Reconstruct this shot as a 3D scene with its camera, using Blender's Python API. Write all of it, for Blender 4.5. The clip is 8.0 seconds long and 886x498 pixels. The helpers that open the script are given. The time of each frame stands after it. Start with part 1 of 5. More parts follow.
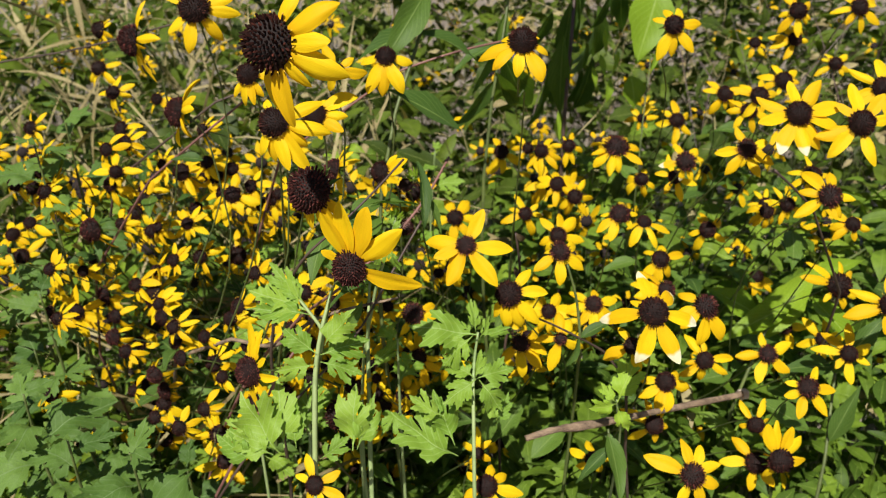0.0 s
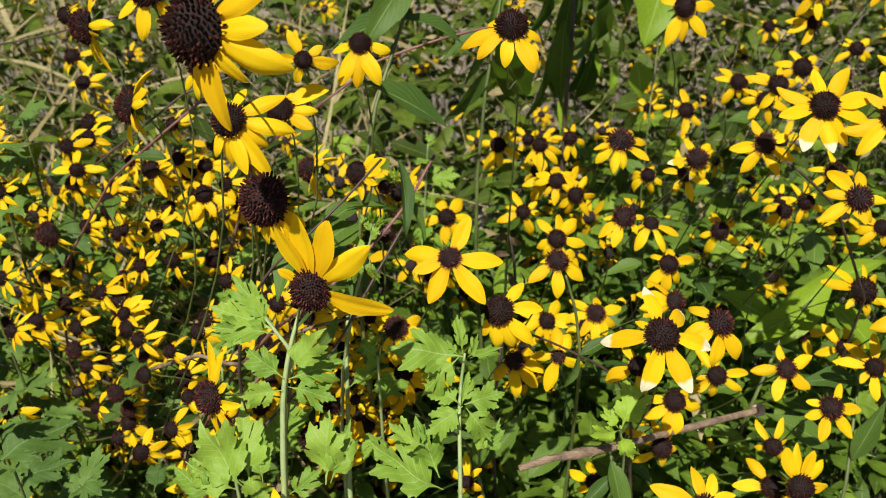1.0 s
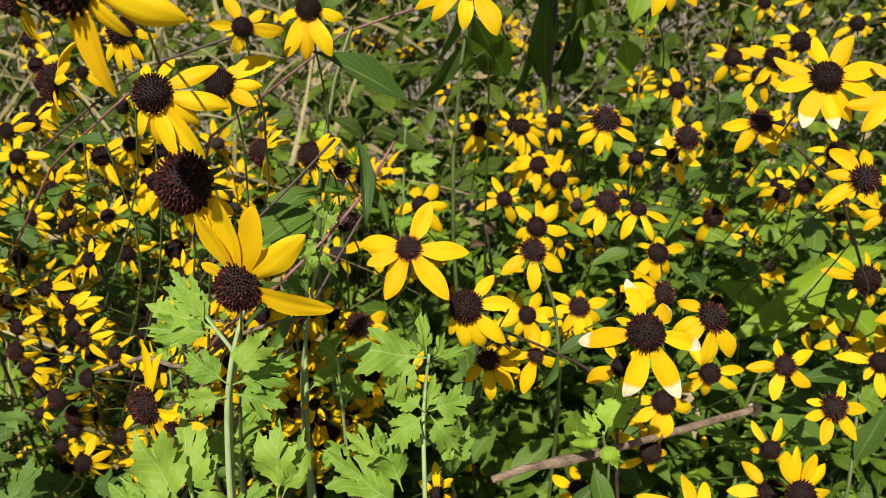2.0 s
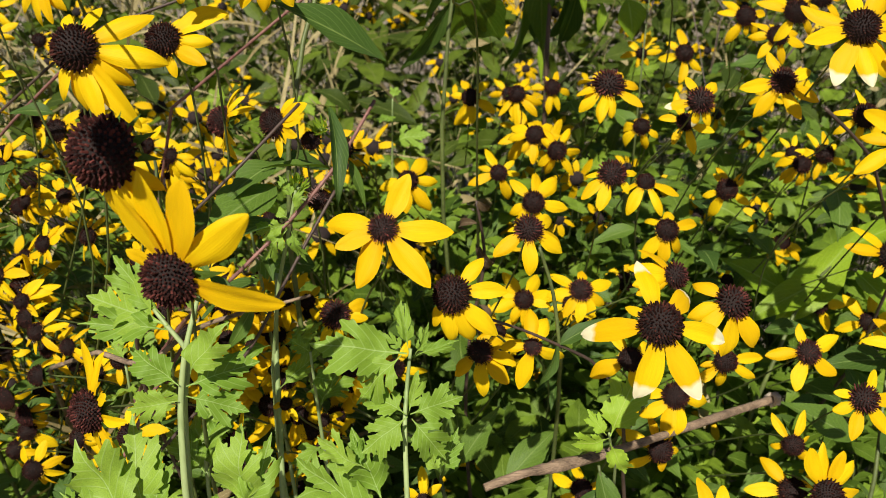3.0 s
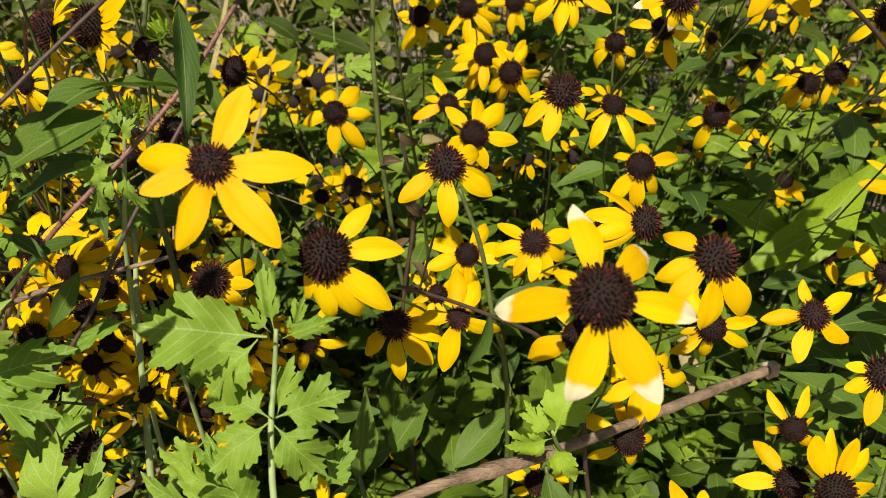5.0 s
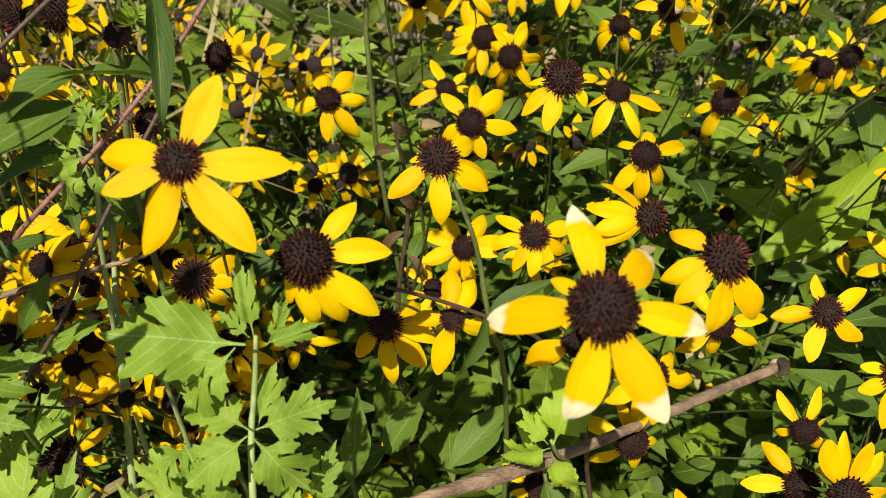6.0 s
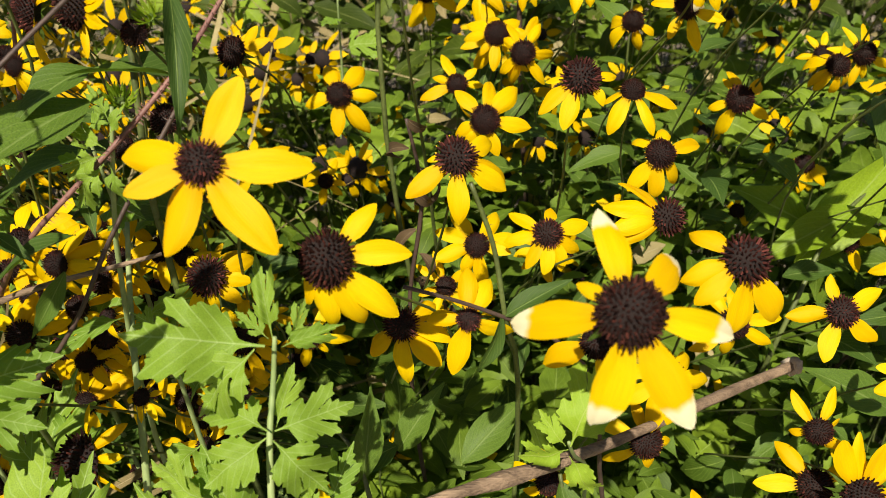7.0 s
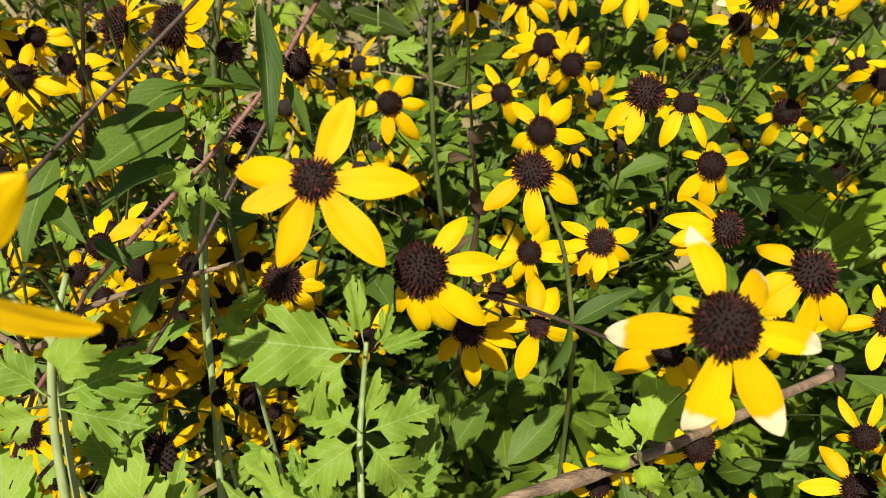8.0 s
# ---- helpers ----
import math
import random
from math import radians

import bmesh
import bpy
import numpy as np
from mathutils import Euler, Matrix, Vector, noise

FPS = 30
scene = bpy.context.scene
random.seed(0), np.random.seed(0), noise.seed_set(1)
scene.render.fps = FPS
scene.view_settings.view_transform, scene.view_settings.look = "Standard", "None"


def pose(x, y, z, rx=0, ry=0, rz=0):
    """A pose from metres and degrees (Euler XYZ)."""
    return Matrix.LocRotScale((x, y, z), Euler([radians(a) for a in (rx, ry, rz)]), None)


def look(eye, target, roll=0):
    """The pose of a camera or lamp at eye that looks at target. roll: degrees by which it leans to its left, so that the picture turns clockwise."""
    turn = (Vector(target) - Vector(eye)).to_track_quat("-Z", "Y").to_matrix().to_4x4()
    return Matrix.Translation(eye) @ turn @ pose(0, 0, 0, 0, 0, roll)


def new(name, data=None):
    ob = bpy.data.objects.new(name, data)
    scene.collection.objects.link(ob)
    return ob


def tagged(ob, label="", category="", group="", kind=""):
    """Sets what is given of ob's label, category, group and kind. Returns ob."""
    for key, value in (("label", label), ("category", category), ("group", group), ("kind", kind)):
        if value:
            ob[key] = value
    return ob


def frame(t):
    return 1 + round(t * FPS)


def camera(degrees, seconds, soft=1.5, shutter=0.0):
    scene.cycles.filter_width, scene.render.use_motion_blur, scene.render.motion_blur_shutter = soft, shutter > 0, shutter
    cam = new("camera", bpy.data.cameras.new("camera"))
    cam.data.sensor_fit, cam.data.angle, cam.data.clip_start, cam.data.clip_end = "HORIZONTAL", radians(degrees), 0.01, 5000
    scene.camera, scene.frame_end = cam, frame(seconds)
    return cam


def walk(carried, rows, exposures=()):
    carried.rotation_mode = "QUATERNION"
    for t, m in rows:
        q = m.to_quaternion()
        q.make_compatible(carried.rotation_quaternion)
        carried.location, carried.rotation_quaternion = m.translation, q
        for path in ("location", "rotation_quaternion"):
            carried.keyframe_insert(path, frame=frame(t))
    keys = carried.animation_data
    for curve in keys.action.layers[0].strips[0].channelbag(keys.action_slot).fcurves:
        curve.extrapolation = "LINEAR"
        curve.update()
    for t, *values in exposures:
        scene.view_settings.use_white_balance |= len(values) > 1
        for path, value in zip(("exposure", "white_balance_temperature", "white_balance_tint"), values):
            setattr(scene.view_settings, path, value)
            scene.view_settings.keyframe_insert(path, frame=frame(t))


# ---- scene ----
import mathutils
import mathutils.geometry

cam = camera(59.2, 8.0, soft=0.75)
cam.data.dof.use_dof, cam.data.dof.focus_distance, cam.data.dof.aperture_fstop = True, 0.32, 23.0
METRES, EYE, TILT, LEAN, TURN = 0.30, 1.0, -22.0, 0.0, 0.0
ROWS = [
    (0.0, 0.0, 0.0, 0.0, 0.0, 0.0, -0.0),
    (0.5, 0.028, 0.0865, 0.0315, 0.36, -0.54, 0.13),
    (1.0, 0.0413, 0.168, 0.0441, 0.41, -1.01, 0.14),
    (1.5, 0.0742, 0.2376, 0.0414, 0.27, -1.24, 0.31),
    (3.0, 0.1213, 0.4692, 0.0361, 0.08, -3.32, 1.27),
    (3.5, 0.1438, 0.5529, 0.0334, 0.06, -4.25, 1.55),
    (4.0, 0.1801, 0.6205, 0.0365, 0.1, -5.14, 1.87),
    (4.5, 0.2195, 0.6924, 0.0232, 0.08, -6.11, 2.16),
    (5.0, 0.2515, 0.7645, 0.0093, 0.12, -7.12, 2.25),
    (6.5, 0.2653, 0.8261, 0.0224, 0.53, -8.81, 2.32),
    (7.0, 0.2471, 0.8261, 0.0298, 0.55, -9.05, 2.14),
    (7.5, 0.206, 0.815, 0.0411, 0.69, -9.11, 1.92),
    (8.0, 0.168, 0.7902, 0.0499, 1.04, -9.07, 1.68),
]
walk(cam, [(t, pose(0, 0, EYE, TILT, LEAN, TURN) @ pose(METRES * x, METRES * y, METRES * z, 90 + pitch, roll, yaw)) for t, x, y, z, yaw, pitch, roll in ROWS],
     exposures=[(0.0, 0.53, 6150, 10), (2.5, 0.50, 6350, 10), (5.0, 0.50, 6800, 10), (6.5, 0.60, 6850, 10), (8.0, 0.60, 6750, 10)])

# ---- light: a clear late-summer sky, the sun high behind the viewer's left shoulder ----
SUN_ELEVATION, SUN_AZIMUTH = 50.0, 191.0   # azimuth clockwise from +y
world = bpy.data.worlds.new("world")
scene.world = world
world.use_nodes = True
wn, wl = world.node_tree.nodes, world.node_tree.links
sky = wn.new("ShaderNodeTexSky")
sky.sky_type = "NISHITA"
sky.sun_disc = False
sky.sun_elevation = radians(SUN_ELEVATION)
sky.sun_rotation = radians(SUN_AZIMUTH)
wl.new(sky.outputs[0], wn["Background"].inputs[0])
wn["Background"].inputs[1].default_value = 0.04
sun_data = bpy.data.lights.new("sun", "SUN")
sun_data.energy, sun_data.angle, sun_data.color = 5.0, radians(0.6), (1.0, 0.94, 0.82)
sun = new("sun", sun_data)
to_sun = Vector((math.sin(radians(SUN_AZIMUTH)) * math.cos(radians(SUN_ELEVATION)),
                 math.cos(radians(SUN_AZIMUTH)) * math.cos(radians(SUN_ELEVATION)), math.sin(radians(SUN_ELEVATION))))
sun.matrix_world = look(to_sun * 5, (0, 0, 0))


# ---- materials ----
def shader(name):
    m = bpy.data.materials.new(name)
    m.use_nodes = True
    n, l = m.node_tree.nodes, m.node_tree.links
    return m, n, l, n["Principled BSDF"], n["Material Output"]


def ramp(n, l, source, stops):
    r = n.new("ShaderNodeValToRGB")
    while len(r.color_ramp.elements) < len(stops):
        r.color_ramp.elements.new(0.5)
    for e, (p, c) in zip(r.color_ramp.elements, stops):
        e.position, e.color = p, (*c, 1)
    l.new(source, r.inputs[0])
    return r.outputs[0]


def texture(n, l, kind, scale, coords=None, detail=3.0, stretch=None):
    t = n.new(kind)
    t.inputs["Scale"].default_value = scale
    if "Detail" in t.inputs:
        t.inputs["Detail"].default_value = detail
    if coords is not None:
        if stretch:
            mp = n.new("ShaderNodeMapping")
            mp.inputs["Scale"].default_value = stretch
            l.new(coords, mp.inputs[0])
            coords = mp.outputs[0]
        l.new(coords, t.inputs["Vector"])
    return t


def mixed(n, l, factor, a, b, blend="MIX"):
    m = n.new("ShaderNodeMix")
    m.data_type, m.blend_type = "RGBA", blend
    for socket, value in ((m.inputs[0], factor), (m.inputs[6], a), (m.inputs[7], b)):
        if isinstance(value, (int, float)):
            socket.default_value = value
        elif isinstance(value, tuple):
            socket.default_value = (*value, 1)
        else:
            l.new(value, socket)
    return m.outputs[2]


def bump(n, l, p, height, strength, distance):
    b = n.new("ShaderNodeBump")
    b.inputs["Strength"].default_value, b.inputs["Distance"].default_value = strength, distance
    l.new(height, b.inputs["Height"])
    l.new(b.outputs[0], p.inputs["Normal"])


def leafy(name, dark, light, vein, rough=0.5, through_light=0.3, spots=0.0, island=False, ribs=0.035, veins=0.35):
    """A thin leaf: green varied from leaf to leaf, paler midrib and side veins, and light passing through it."""
    m, n, l, p, out = shader(name)
    uv = n.new("ShaderNodeTexCoord")
    info = n.new("ShaderNodeNewGeometry" if island else "ShaderNodeObjectInfo")
    rnd = info.outputs["Random Per Island" if island else "Random"]
    tone = ramp(n, l, rnd, [(0.0, dark), (1.0, light)])
    blotch = texture(n, l, "ShaderNodeTexNoise", 90.0, uv.outputs["Object"], 4.0)
    tone = mixed(n, l, ramp(n, l, blotch.outputs[0], [(0.35, (0, 0, 0)), (0.75, (0.55, 0.55, 0.55))]), tone, tuple(c * 0.6 for c in dark))
    sep = n.new("ShaderNodeSeparateXYZ")
    l.new(uv.outputs["UV"], sep.inputs[0])
    off = n.new("ShaderNodeMath")
    off.operation = "SUBTRACT"
    l.new(sep.outputs[1], off.inputs[0])
    off.inputs[1].default_value = 0.5
    dist = n.new("ShaderNodeMath")
    dist.operation = "ABSOLUTE"
    l.new(off.outputs[0], dist.inputs[0])
    rib = ramp(n, l, dist.outputs[0], [(0.0, (1, 1, 1)), (ribs, (0, 0, 0))])
    slant = n.new("ShaderNodeMath")
    slant.operation = "MULTIPLY_ADD"
    l.new(dist.outputs[0], slant.inputs[0])
    slant.inputs[1].default_value = -0.8
    l.new(sep.outputs[0], slant.inputs[2])
    wave = n.new("ShaderNodeMath")
    wave.operation = "PINGPONG"
    l.new(slant.outputs[0], wave.inputs[0])
    wave.inputs[1].default_value = 0.055
    side = ramp(n, l, wave.outputs[0], [(0.0, (veins, veins, veins)), (0.012, (0, 0, 0))])
    lines = mixed(n, l, 1.0, rib, side, "ADD")
    tone = mixed(n, l, lines, tone, vein)
    if spots:
        s = texture(n, l, "ShaderNodeTexVoronoi", 260.0, uv.outputs["Object"])
        tone = mixed(n, l, ramp(n, l, s.outputs["Distance"], [(0.12, (spots,) * 3), (0.2, (0, 0, 0))]), tone, (0.45, 0.5, 0.3))
    l.new(tone, p.inputs["Base Color"])
    p.inputs["Roughness"].default_value = rough
    p.inputs["Specular IOR Level"].default_value = 0.22
    height = mixed(n, l, 0.5, lines, blotch.outputs[1])
    bump(n, l, p, height, 0.5, 0.0006)
    tr = n.new("ShaderNodeBsdfTranslucent")
    l.new(mixed(n, l, 1.0, tone, (1.0, 1.1, 0.45), "MULTIPLY"), tr.inputs[0])
    mx = n.new("ShaderNodeMixShader")
    mx.inputs[0].default_value = through_light
    l.new(p.outputs[0], mx.inputs[1])
    l.new(tr.outputs[0], mx.inputs[2])
    l.new(mx.outputs[0], out.inputs[0])
    return m


def petal_material(name, pale):
    """Ray petal: saturated yellow, fine lengthwise grooves, deeper gold at the base, a few with bleached tips."""
    m, n, l, p, out = shader(name)
    uv = n.new("ShaderNodeTexCoord")
    info = n.new("ShaderNodeObjectInfo")
    sep = n.new("ShaderNodeSeparateXYZ")
    l.new(uv.outputs["UV"], sep.inputs[0])
    tone = ramp(n, l, info.outputs["Random"], [(0.0, (0.69, 0.415, 0.002)), (0.5, (0.75, 0.495, 0.002)), (1.0, (0.79, 0.555, 0.004))])
    streak = texture(n, l, "ShaderNodeTexNoise", 6.0, uv.outputs["UV"], 3.0, (0.5, 6.0, 1.0))
    tone = mixed(n, l, ramp(n, l, streak.outputs[0], [(0.4, (0, 0, 0)), (0.72, (0.4, 0.4, 0.4))]), tone, (0.62, 0.33, 0.003))
    tone = mixed(n, l, ramp(n, l, sep.outputs[0], [(0.0, (0.6, 0.6, 0.6)), (0.28, (0, 0, 0))]), tone, (0.66, 0.30, 0.003))
    if pale:
        edge = texture(n, l, "ShaderNodeTexNoise", 2.2, uv.outputs["UV"], 1.5)
        where = n.new("ShaderNodeMath")
        where.operation = "MULTIPLY_ADD"
        l.new(edge.outputs[0], where.inputs[0])
        where.inputs[1].default_value = 0.22
        l.new(sep.outputs[0], where.inputs[2])
        tone = mixed(n, l, ramp(n, l, where.outputs[0], [(0.81, (0, 0, 0)), (0.89, (1, 1, 1))]), tone, (0.80, 0.74, 0.48))
    l.new(tone, p.inputs["Base Color"])
    p.inputs["Roughness"].default_value = 0.55
    p.inputs["Specular IOR Level"].default_value = 0.12
    grooves = texture(n, l, "ShaderNodeTexWave", 4.5, uv.outputs["UV"], 2.0)
    grooves.bands_direction = "Y"
    grooves.inputs["Distortion"].default_value = 2.5
    bump(n, l, p, mixed(n, l, 0.75, grooves.outputs[1], streak.outputs[0]), 0.22, 0.0005)
    tr = n.new("ShaderNodeBsdfTranslucent")
    l.new(mixed(n, l, 1.0, tone, (1.0, 0.9, 0.5), "MULTIPLY"), tr.inputs[0])
    mx = n.new("ShaderNodeMixShader")
    mx.inputs[0].default_value = 0.3
    l.new(p.outputs[0], mx.inputs[1])
    l.new(tr.outputs[0], mx.inputs[2])
    l.new(mx.outputs[0], out.inputs[0])
    return m


def plain(name, a, b, scale, rough=0.7, relief=0.5, depth=0.001, stretch=None, detail=5.0):
    """A surface of two tones in noise at two scales, with a relief."""
    m, n, l, p, out = shader(name)
    co = n.new("ShaderNodeTexCoord").outputs["Object"]
    coarse = texture(n, l, "ShaderNodeTexNoise", scale, co, detail, stretch)
    fine = texture(n, l, "ShaderNodeTexNoise", scale * 9, co, 3.0, stretch)
    tone = ramp(n, l, coarse.outputs[0], [(0.32, a), (0.68, b)])
    tone = mixed(n, l, 0.35, tone, ramp(n, l, fine.outputs[0], [(0.3, tuple(c * 0.45 for c in a)), (0.7, b)]))
    l.new(tone, p.inputs["Base Color"])
    p.inputs["Roughness"].default_value = rough
    bump(n, l, p, mixed(n, l, 0.5, coarse.outputs[0], fine.outputs[0]), relief, depth)
    return m


PETAL = petal_material("petal_yellow", False)
PETAL_PALE = petal_material("petal_bleached_tip", True)


def cone_material(name, low, high):
    m, n, l, p, out = shader(name)
    g = n.new("ShaderNodeNewGeometry")
    l.new(ramp(n, l, g.outputs["Random Per Island"], [(0.0, low), (0.7, tuple(0.6 * a + 0.4 * b for a, b in zip(low, high))), (0.88, high), (1.0, tuple(1.8 * b for b in high))]), p.inputs["Base Color"])
    p.inputs["Roughness"].default_value = 0.8
    p.inputs["Specular IOR Level"].default_value = 0.12
    return m


CONE_DARK = cone_material("cone_dark_brown", (0.009, 0.003, 0.002), (0.045, 0.013, 0.009))
CONE_BODY = plain("cone_body", (0.006, 0.003, 0.002), (0.02, 0.008, 0.006), 400.0, 0.9)
CONE_RED = cone_material("cone_red_brown", (0.016, 0.005, 0.004), (0.085, 0.024, 0.019))
POLLEN = plain("pollen_yellow", (0.75, 0.42, 0.01), (0.85, 0.55, 0.02), 300.0)
BRACT = leafy("bract_green", (0.06, 0.11, 0.012), (0.10, 0.16, 0.02), (0.15, 0.25, 0.07))
LEAF = leafy("susan_leaf_green", (0.050, 0.100, 0.018), (0.135, 0.225, 0.030), (0.19, 0.27, 0.07), 0.5, 0.36)
LEAF_BRIGHT = leafy("bright_leaf_green", (0.207, 0.330, 0.018), (0.283, 0.410, 0.024), (0.32, 0.44, 0.08), 0.45, 0.4)
MUGWORT = leafy("mugwort_green", (0.160, 0.280, 0.028), (0.285, 0.420, 0.050), (0.33, 0.46, 0.14), 0.5, 0.34, 0.35, False, 0.012, 0.5)
MUGWORT_FRESH = leafy("mugwort_fresh_green", (0.27, 0.42, 0.030), (0.34, 0.50, 0.045), (0.40, 0.52, 0.12), 0.5, 0.36, 0.0, False, 0.012, 0.3)
# mugwort green darkened in its colour to stand in for shade
MUGWORT_SHADED = leafy("mugwort_shaded_green", (0.055, 0.110, 0.018), (0.140, 0.230, 0.040), (0.15, 0.22, 0.08), 0.6, 0.25, 0.2, False, 0.013)
FILL = leafy("undergrowth_green", (0.040, 0.080, 0.008), (0.175, 0.270, 0.022), (0.19, 0.27, 0.05), 0.55, 0.32, 0.0, True)
SHRUB = leafy("shrub_dark_olive", (0.033, 0.055, 0.005), (0.13, 0.185, 0.014), (0.13, 0.16, 0.04), 0.55, 0.3, 0.0, True)
FILL_CUT = leafy("cut_leaf_green", (0.09, 0.155, 0.012), (0.25, 0.36, 0.03), (0.28, 0.38, 0.08), 0.6, 0.32, 0.0, True, 0.012, 0.15)
FILL_DRY = leafy("dry_leaf_tan", (0.22, 0.17, 0.07), (0.43, 0.36, 0.18), (0.42, 0.35, 0.2), 0.7, 0.25, 0.0, True)
WITHERED = leafy("withered_leaf_brown", (0.045, 0.028, 0.015), (0.15, 0.10, 0.05), (0.20, 0.15, 0.09), 0.75, 0.15)
STEM = plain("stem_green", (0.05, 0.065, 0.016), (0.13, 0.165, 0.04), 60.0, 0.55)
STEM_PALE = plain("stem_pale_green", (0.17, 0.25, 0.08), (0.32, 0.39, 0.16), 50.0, 0.6, 0.4, 0.0006, (1, 1, 0.15))
STEM_RED = plain("stem_reddish", (0.10, 0.036, 0.03), (0.26, 0.125, 0.10), 60.0, 0.6, 0.4, 0.0005)
STEM_DARK = plain("stem_dark_brown", (0.035, 0.02, 0.015), (0.09, 0.055, 0.04), 60.0, 0.6)
BARK = plain("dry_stalk_bark", (0.07, 0.042, 0.025), (0.36, 0.25, 0.16), 160.0, 0.85, 0.9, 0.0015, (0.12, 1, 1))
PITH = plain("dry_stalk_broken_end", (0.35, 0.28, 0.2), (0.55, 0.46, 0.36), 90.0, 0.9)
SOIL = plain("soil", (0.10, 0.075, 0.05), (0.30, 0.25, 0.19), 3.0, 0.95, 0.9, 0.02, None, 9.0)


# ---- mesh helpers ----
def mesh_of(name, verts, faces, uvs=None, smooth=True, material=None):
    me = bpy.data.meshes.new(name)
    me.from_pydata([tuple(v) for v in verts], [], faces)
    if uvs is not None:
        layer = me.uv_layers.new(name="UVMap")
        loops = np.empty(len(me.loops), dtype=np.int32)
        me.loops.foreach_get("vertex_index", loops)
        layer.data.foreach_set("uv", np.asarray(uvs, dtype=np.float32)[loops].ravel())
    if smooth:
        me.shade_smooth()
    if material:
        me.materials.append(material)
    return me


def child(name, me, parent, m=None, label=""):
    """A mesh as one part under its thing, at the world pose m."""
    ob = new(name, me)
    ob.parent = parent
    ob.matrix_parent_inverse = parent.matrix_basis.inverted()
    if m is not None:
        ob.matrix_basis = m
    if label:
        ob["label"] = label
    return ob


def root(name, place, label, category, group="", kind=""):
    ob = new(name)
    ob.empty_display_size = 0.02
    ob.matrix_basis = Matrix.Translation(place)
    return tagged(ob, label, category, group, kind)


def blade(length_steps, outline, cup, curl, ripple, seed, side_steps=4):
    """A thin blade along +x, 1 long: outline(u) gives its half width, cup folds its sides up, curl bends its tip down."""
    r = random.Random(seed)
    ph = r.uniform(0, 6)
    verts, uvs, faces = [], [], []
    for i in range(length_steps + 1):
        u = i / length_steps
        w = outline(u)
        ang = curl * u
        x = math.sin(ang) / curl if abs(curl) > 1e-3 else u
        z = -(1 - math.cos(ang)) / curl if abs(curl) > 1e-3 else 0.0
        for j in range(side_steps + 1):
            v = 2 * j / side_steps - 1
            up = cup * abs(v) * w + ripple * math.sin(9 * u + ph + 2 * v) * abs(v)
            verts.append((x + up * math.sin(ang), v * w, z + up * math.cos(ang)))
            uvs.append((u, 0.5 + 0.5 * v))
    k = side_steps + 1
    for i in range(length_steps):
        for j in range(side_steps):
            a = i * k + j
            faces.append((a, a + k, a + k + 1, a + 1))
    return verts, faces, uvs


def petal_outline(u):
    """Half width of a ray petal: a narrow claw, nearly even sides and a blunt round tip."""
    base = 0.080 + 0.122 * math.sin(0.5 * math.pi * min(1.0, u / 0.50)) ** 1.1
    tip = max(0.0, 1 - (max(0.0, u - 0.42) / 0.582) ** 2.1) ** 0.74
    return base * tip


def lance_outline(u):
    teeth = 1 + 0.07 * (1 if int(u * 26) % 2 else -1)
    return (0.015 if u < 0.04 else 0.008) + 0.165 * (math.sin(math.pi * u ** 0.75) ** 1.25) * teeth


def petal_mesh(seed, curl, material):
    """One petal along +x: grooved, arched across, its edge a little wavy and its tip nicked or torn."""
    r = random.Random(seed)
    steps, k = 13, 9
    arch, bow, turn = r.uniform(-0.55, 0.25), r.uniform(-0.09, 0.09), r.uniform(-0.5, 0.5)
    wob, late, nick = r.uniform(0, 6), r.uniform(0.0, 0.9), r.uniform(0.0, 0.035)
    lop = r.uniform(-0.14, 0.14)
    verts, uvs, faces = [], [], []
    x = z = 0.0
    for i in range(steps + 1):
        s = i / steps
        u = 1 - (1 - s) ** 1.45
        w = petal_outline(u)
        bend = curl * (0.35 * u + 0.65 * u * u) + late * max(0.0, u - 0.72)
        if i:
            x += (u - before) * math.cos(bend)
            z -= (u - before) * math.sin(bend)
        before = u
        for j in range(k):
            v = 2 * j / (k - 1) - 1
            rise = arch * w * v * v + (0.011 if j in (2, 6) else -0.006 if j == 4 else 0.0) * math.sin(math.pi * min(1, u * 1.05)) ** 0.5
            rise += 0.012 * math.sin(8 * u + wob + 2.2 * v) * abs(v)
            y = v * w * (1 + 0.05 * math.sin(9 * u + wob) * (1 if v > 0 else -1) + lop * v * math.sin(math.pi * u))
            back = nick * max(0.0, (u - 0.86) / 0.14) * (1 if j in (3, 5) else 0.2)
            px, py, pz = x - back + rise * math.sin(bend), y + bow * u * u, z + rise * math.cos(bend)
            verts.append((px, py, pz + py * turn * u))
            uvs.append((u, 0.5 + 0.5 * v))
    for i in range(steps):
        for j in range(k - 1):
            a = i * k + j
            faces.append((a, a + k, a + k + 1, a + 1))
    return mesh_of("petal", verts, faces, uvs, True, material)


PETALS = {}
for pale, mat in ((False, PETAL), (True, PETAL_PALE)):
    for level, curl in enumerate((0.10, 0.5, 0.95)):
        PETALS[pale, level] = [petal_mesh(11 * level + s, curl + 0.22 * (s % 4 - 1), mat) for s in range(8)]


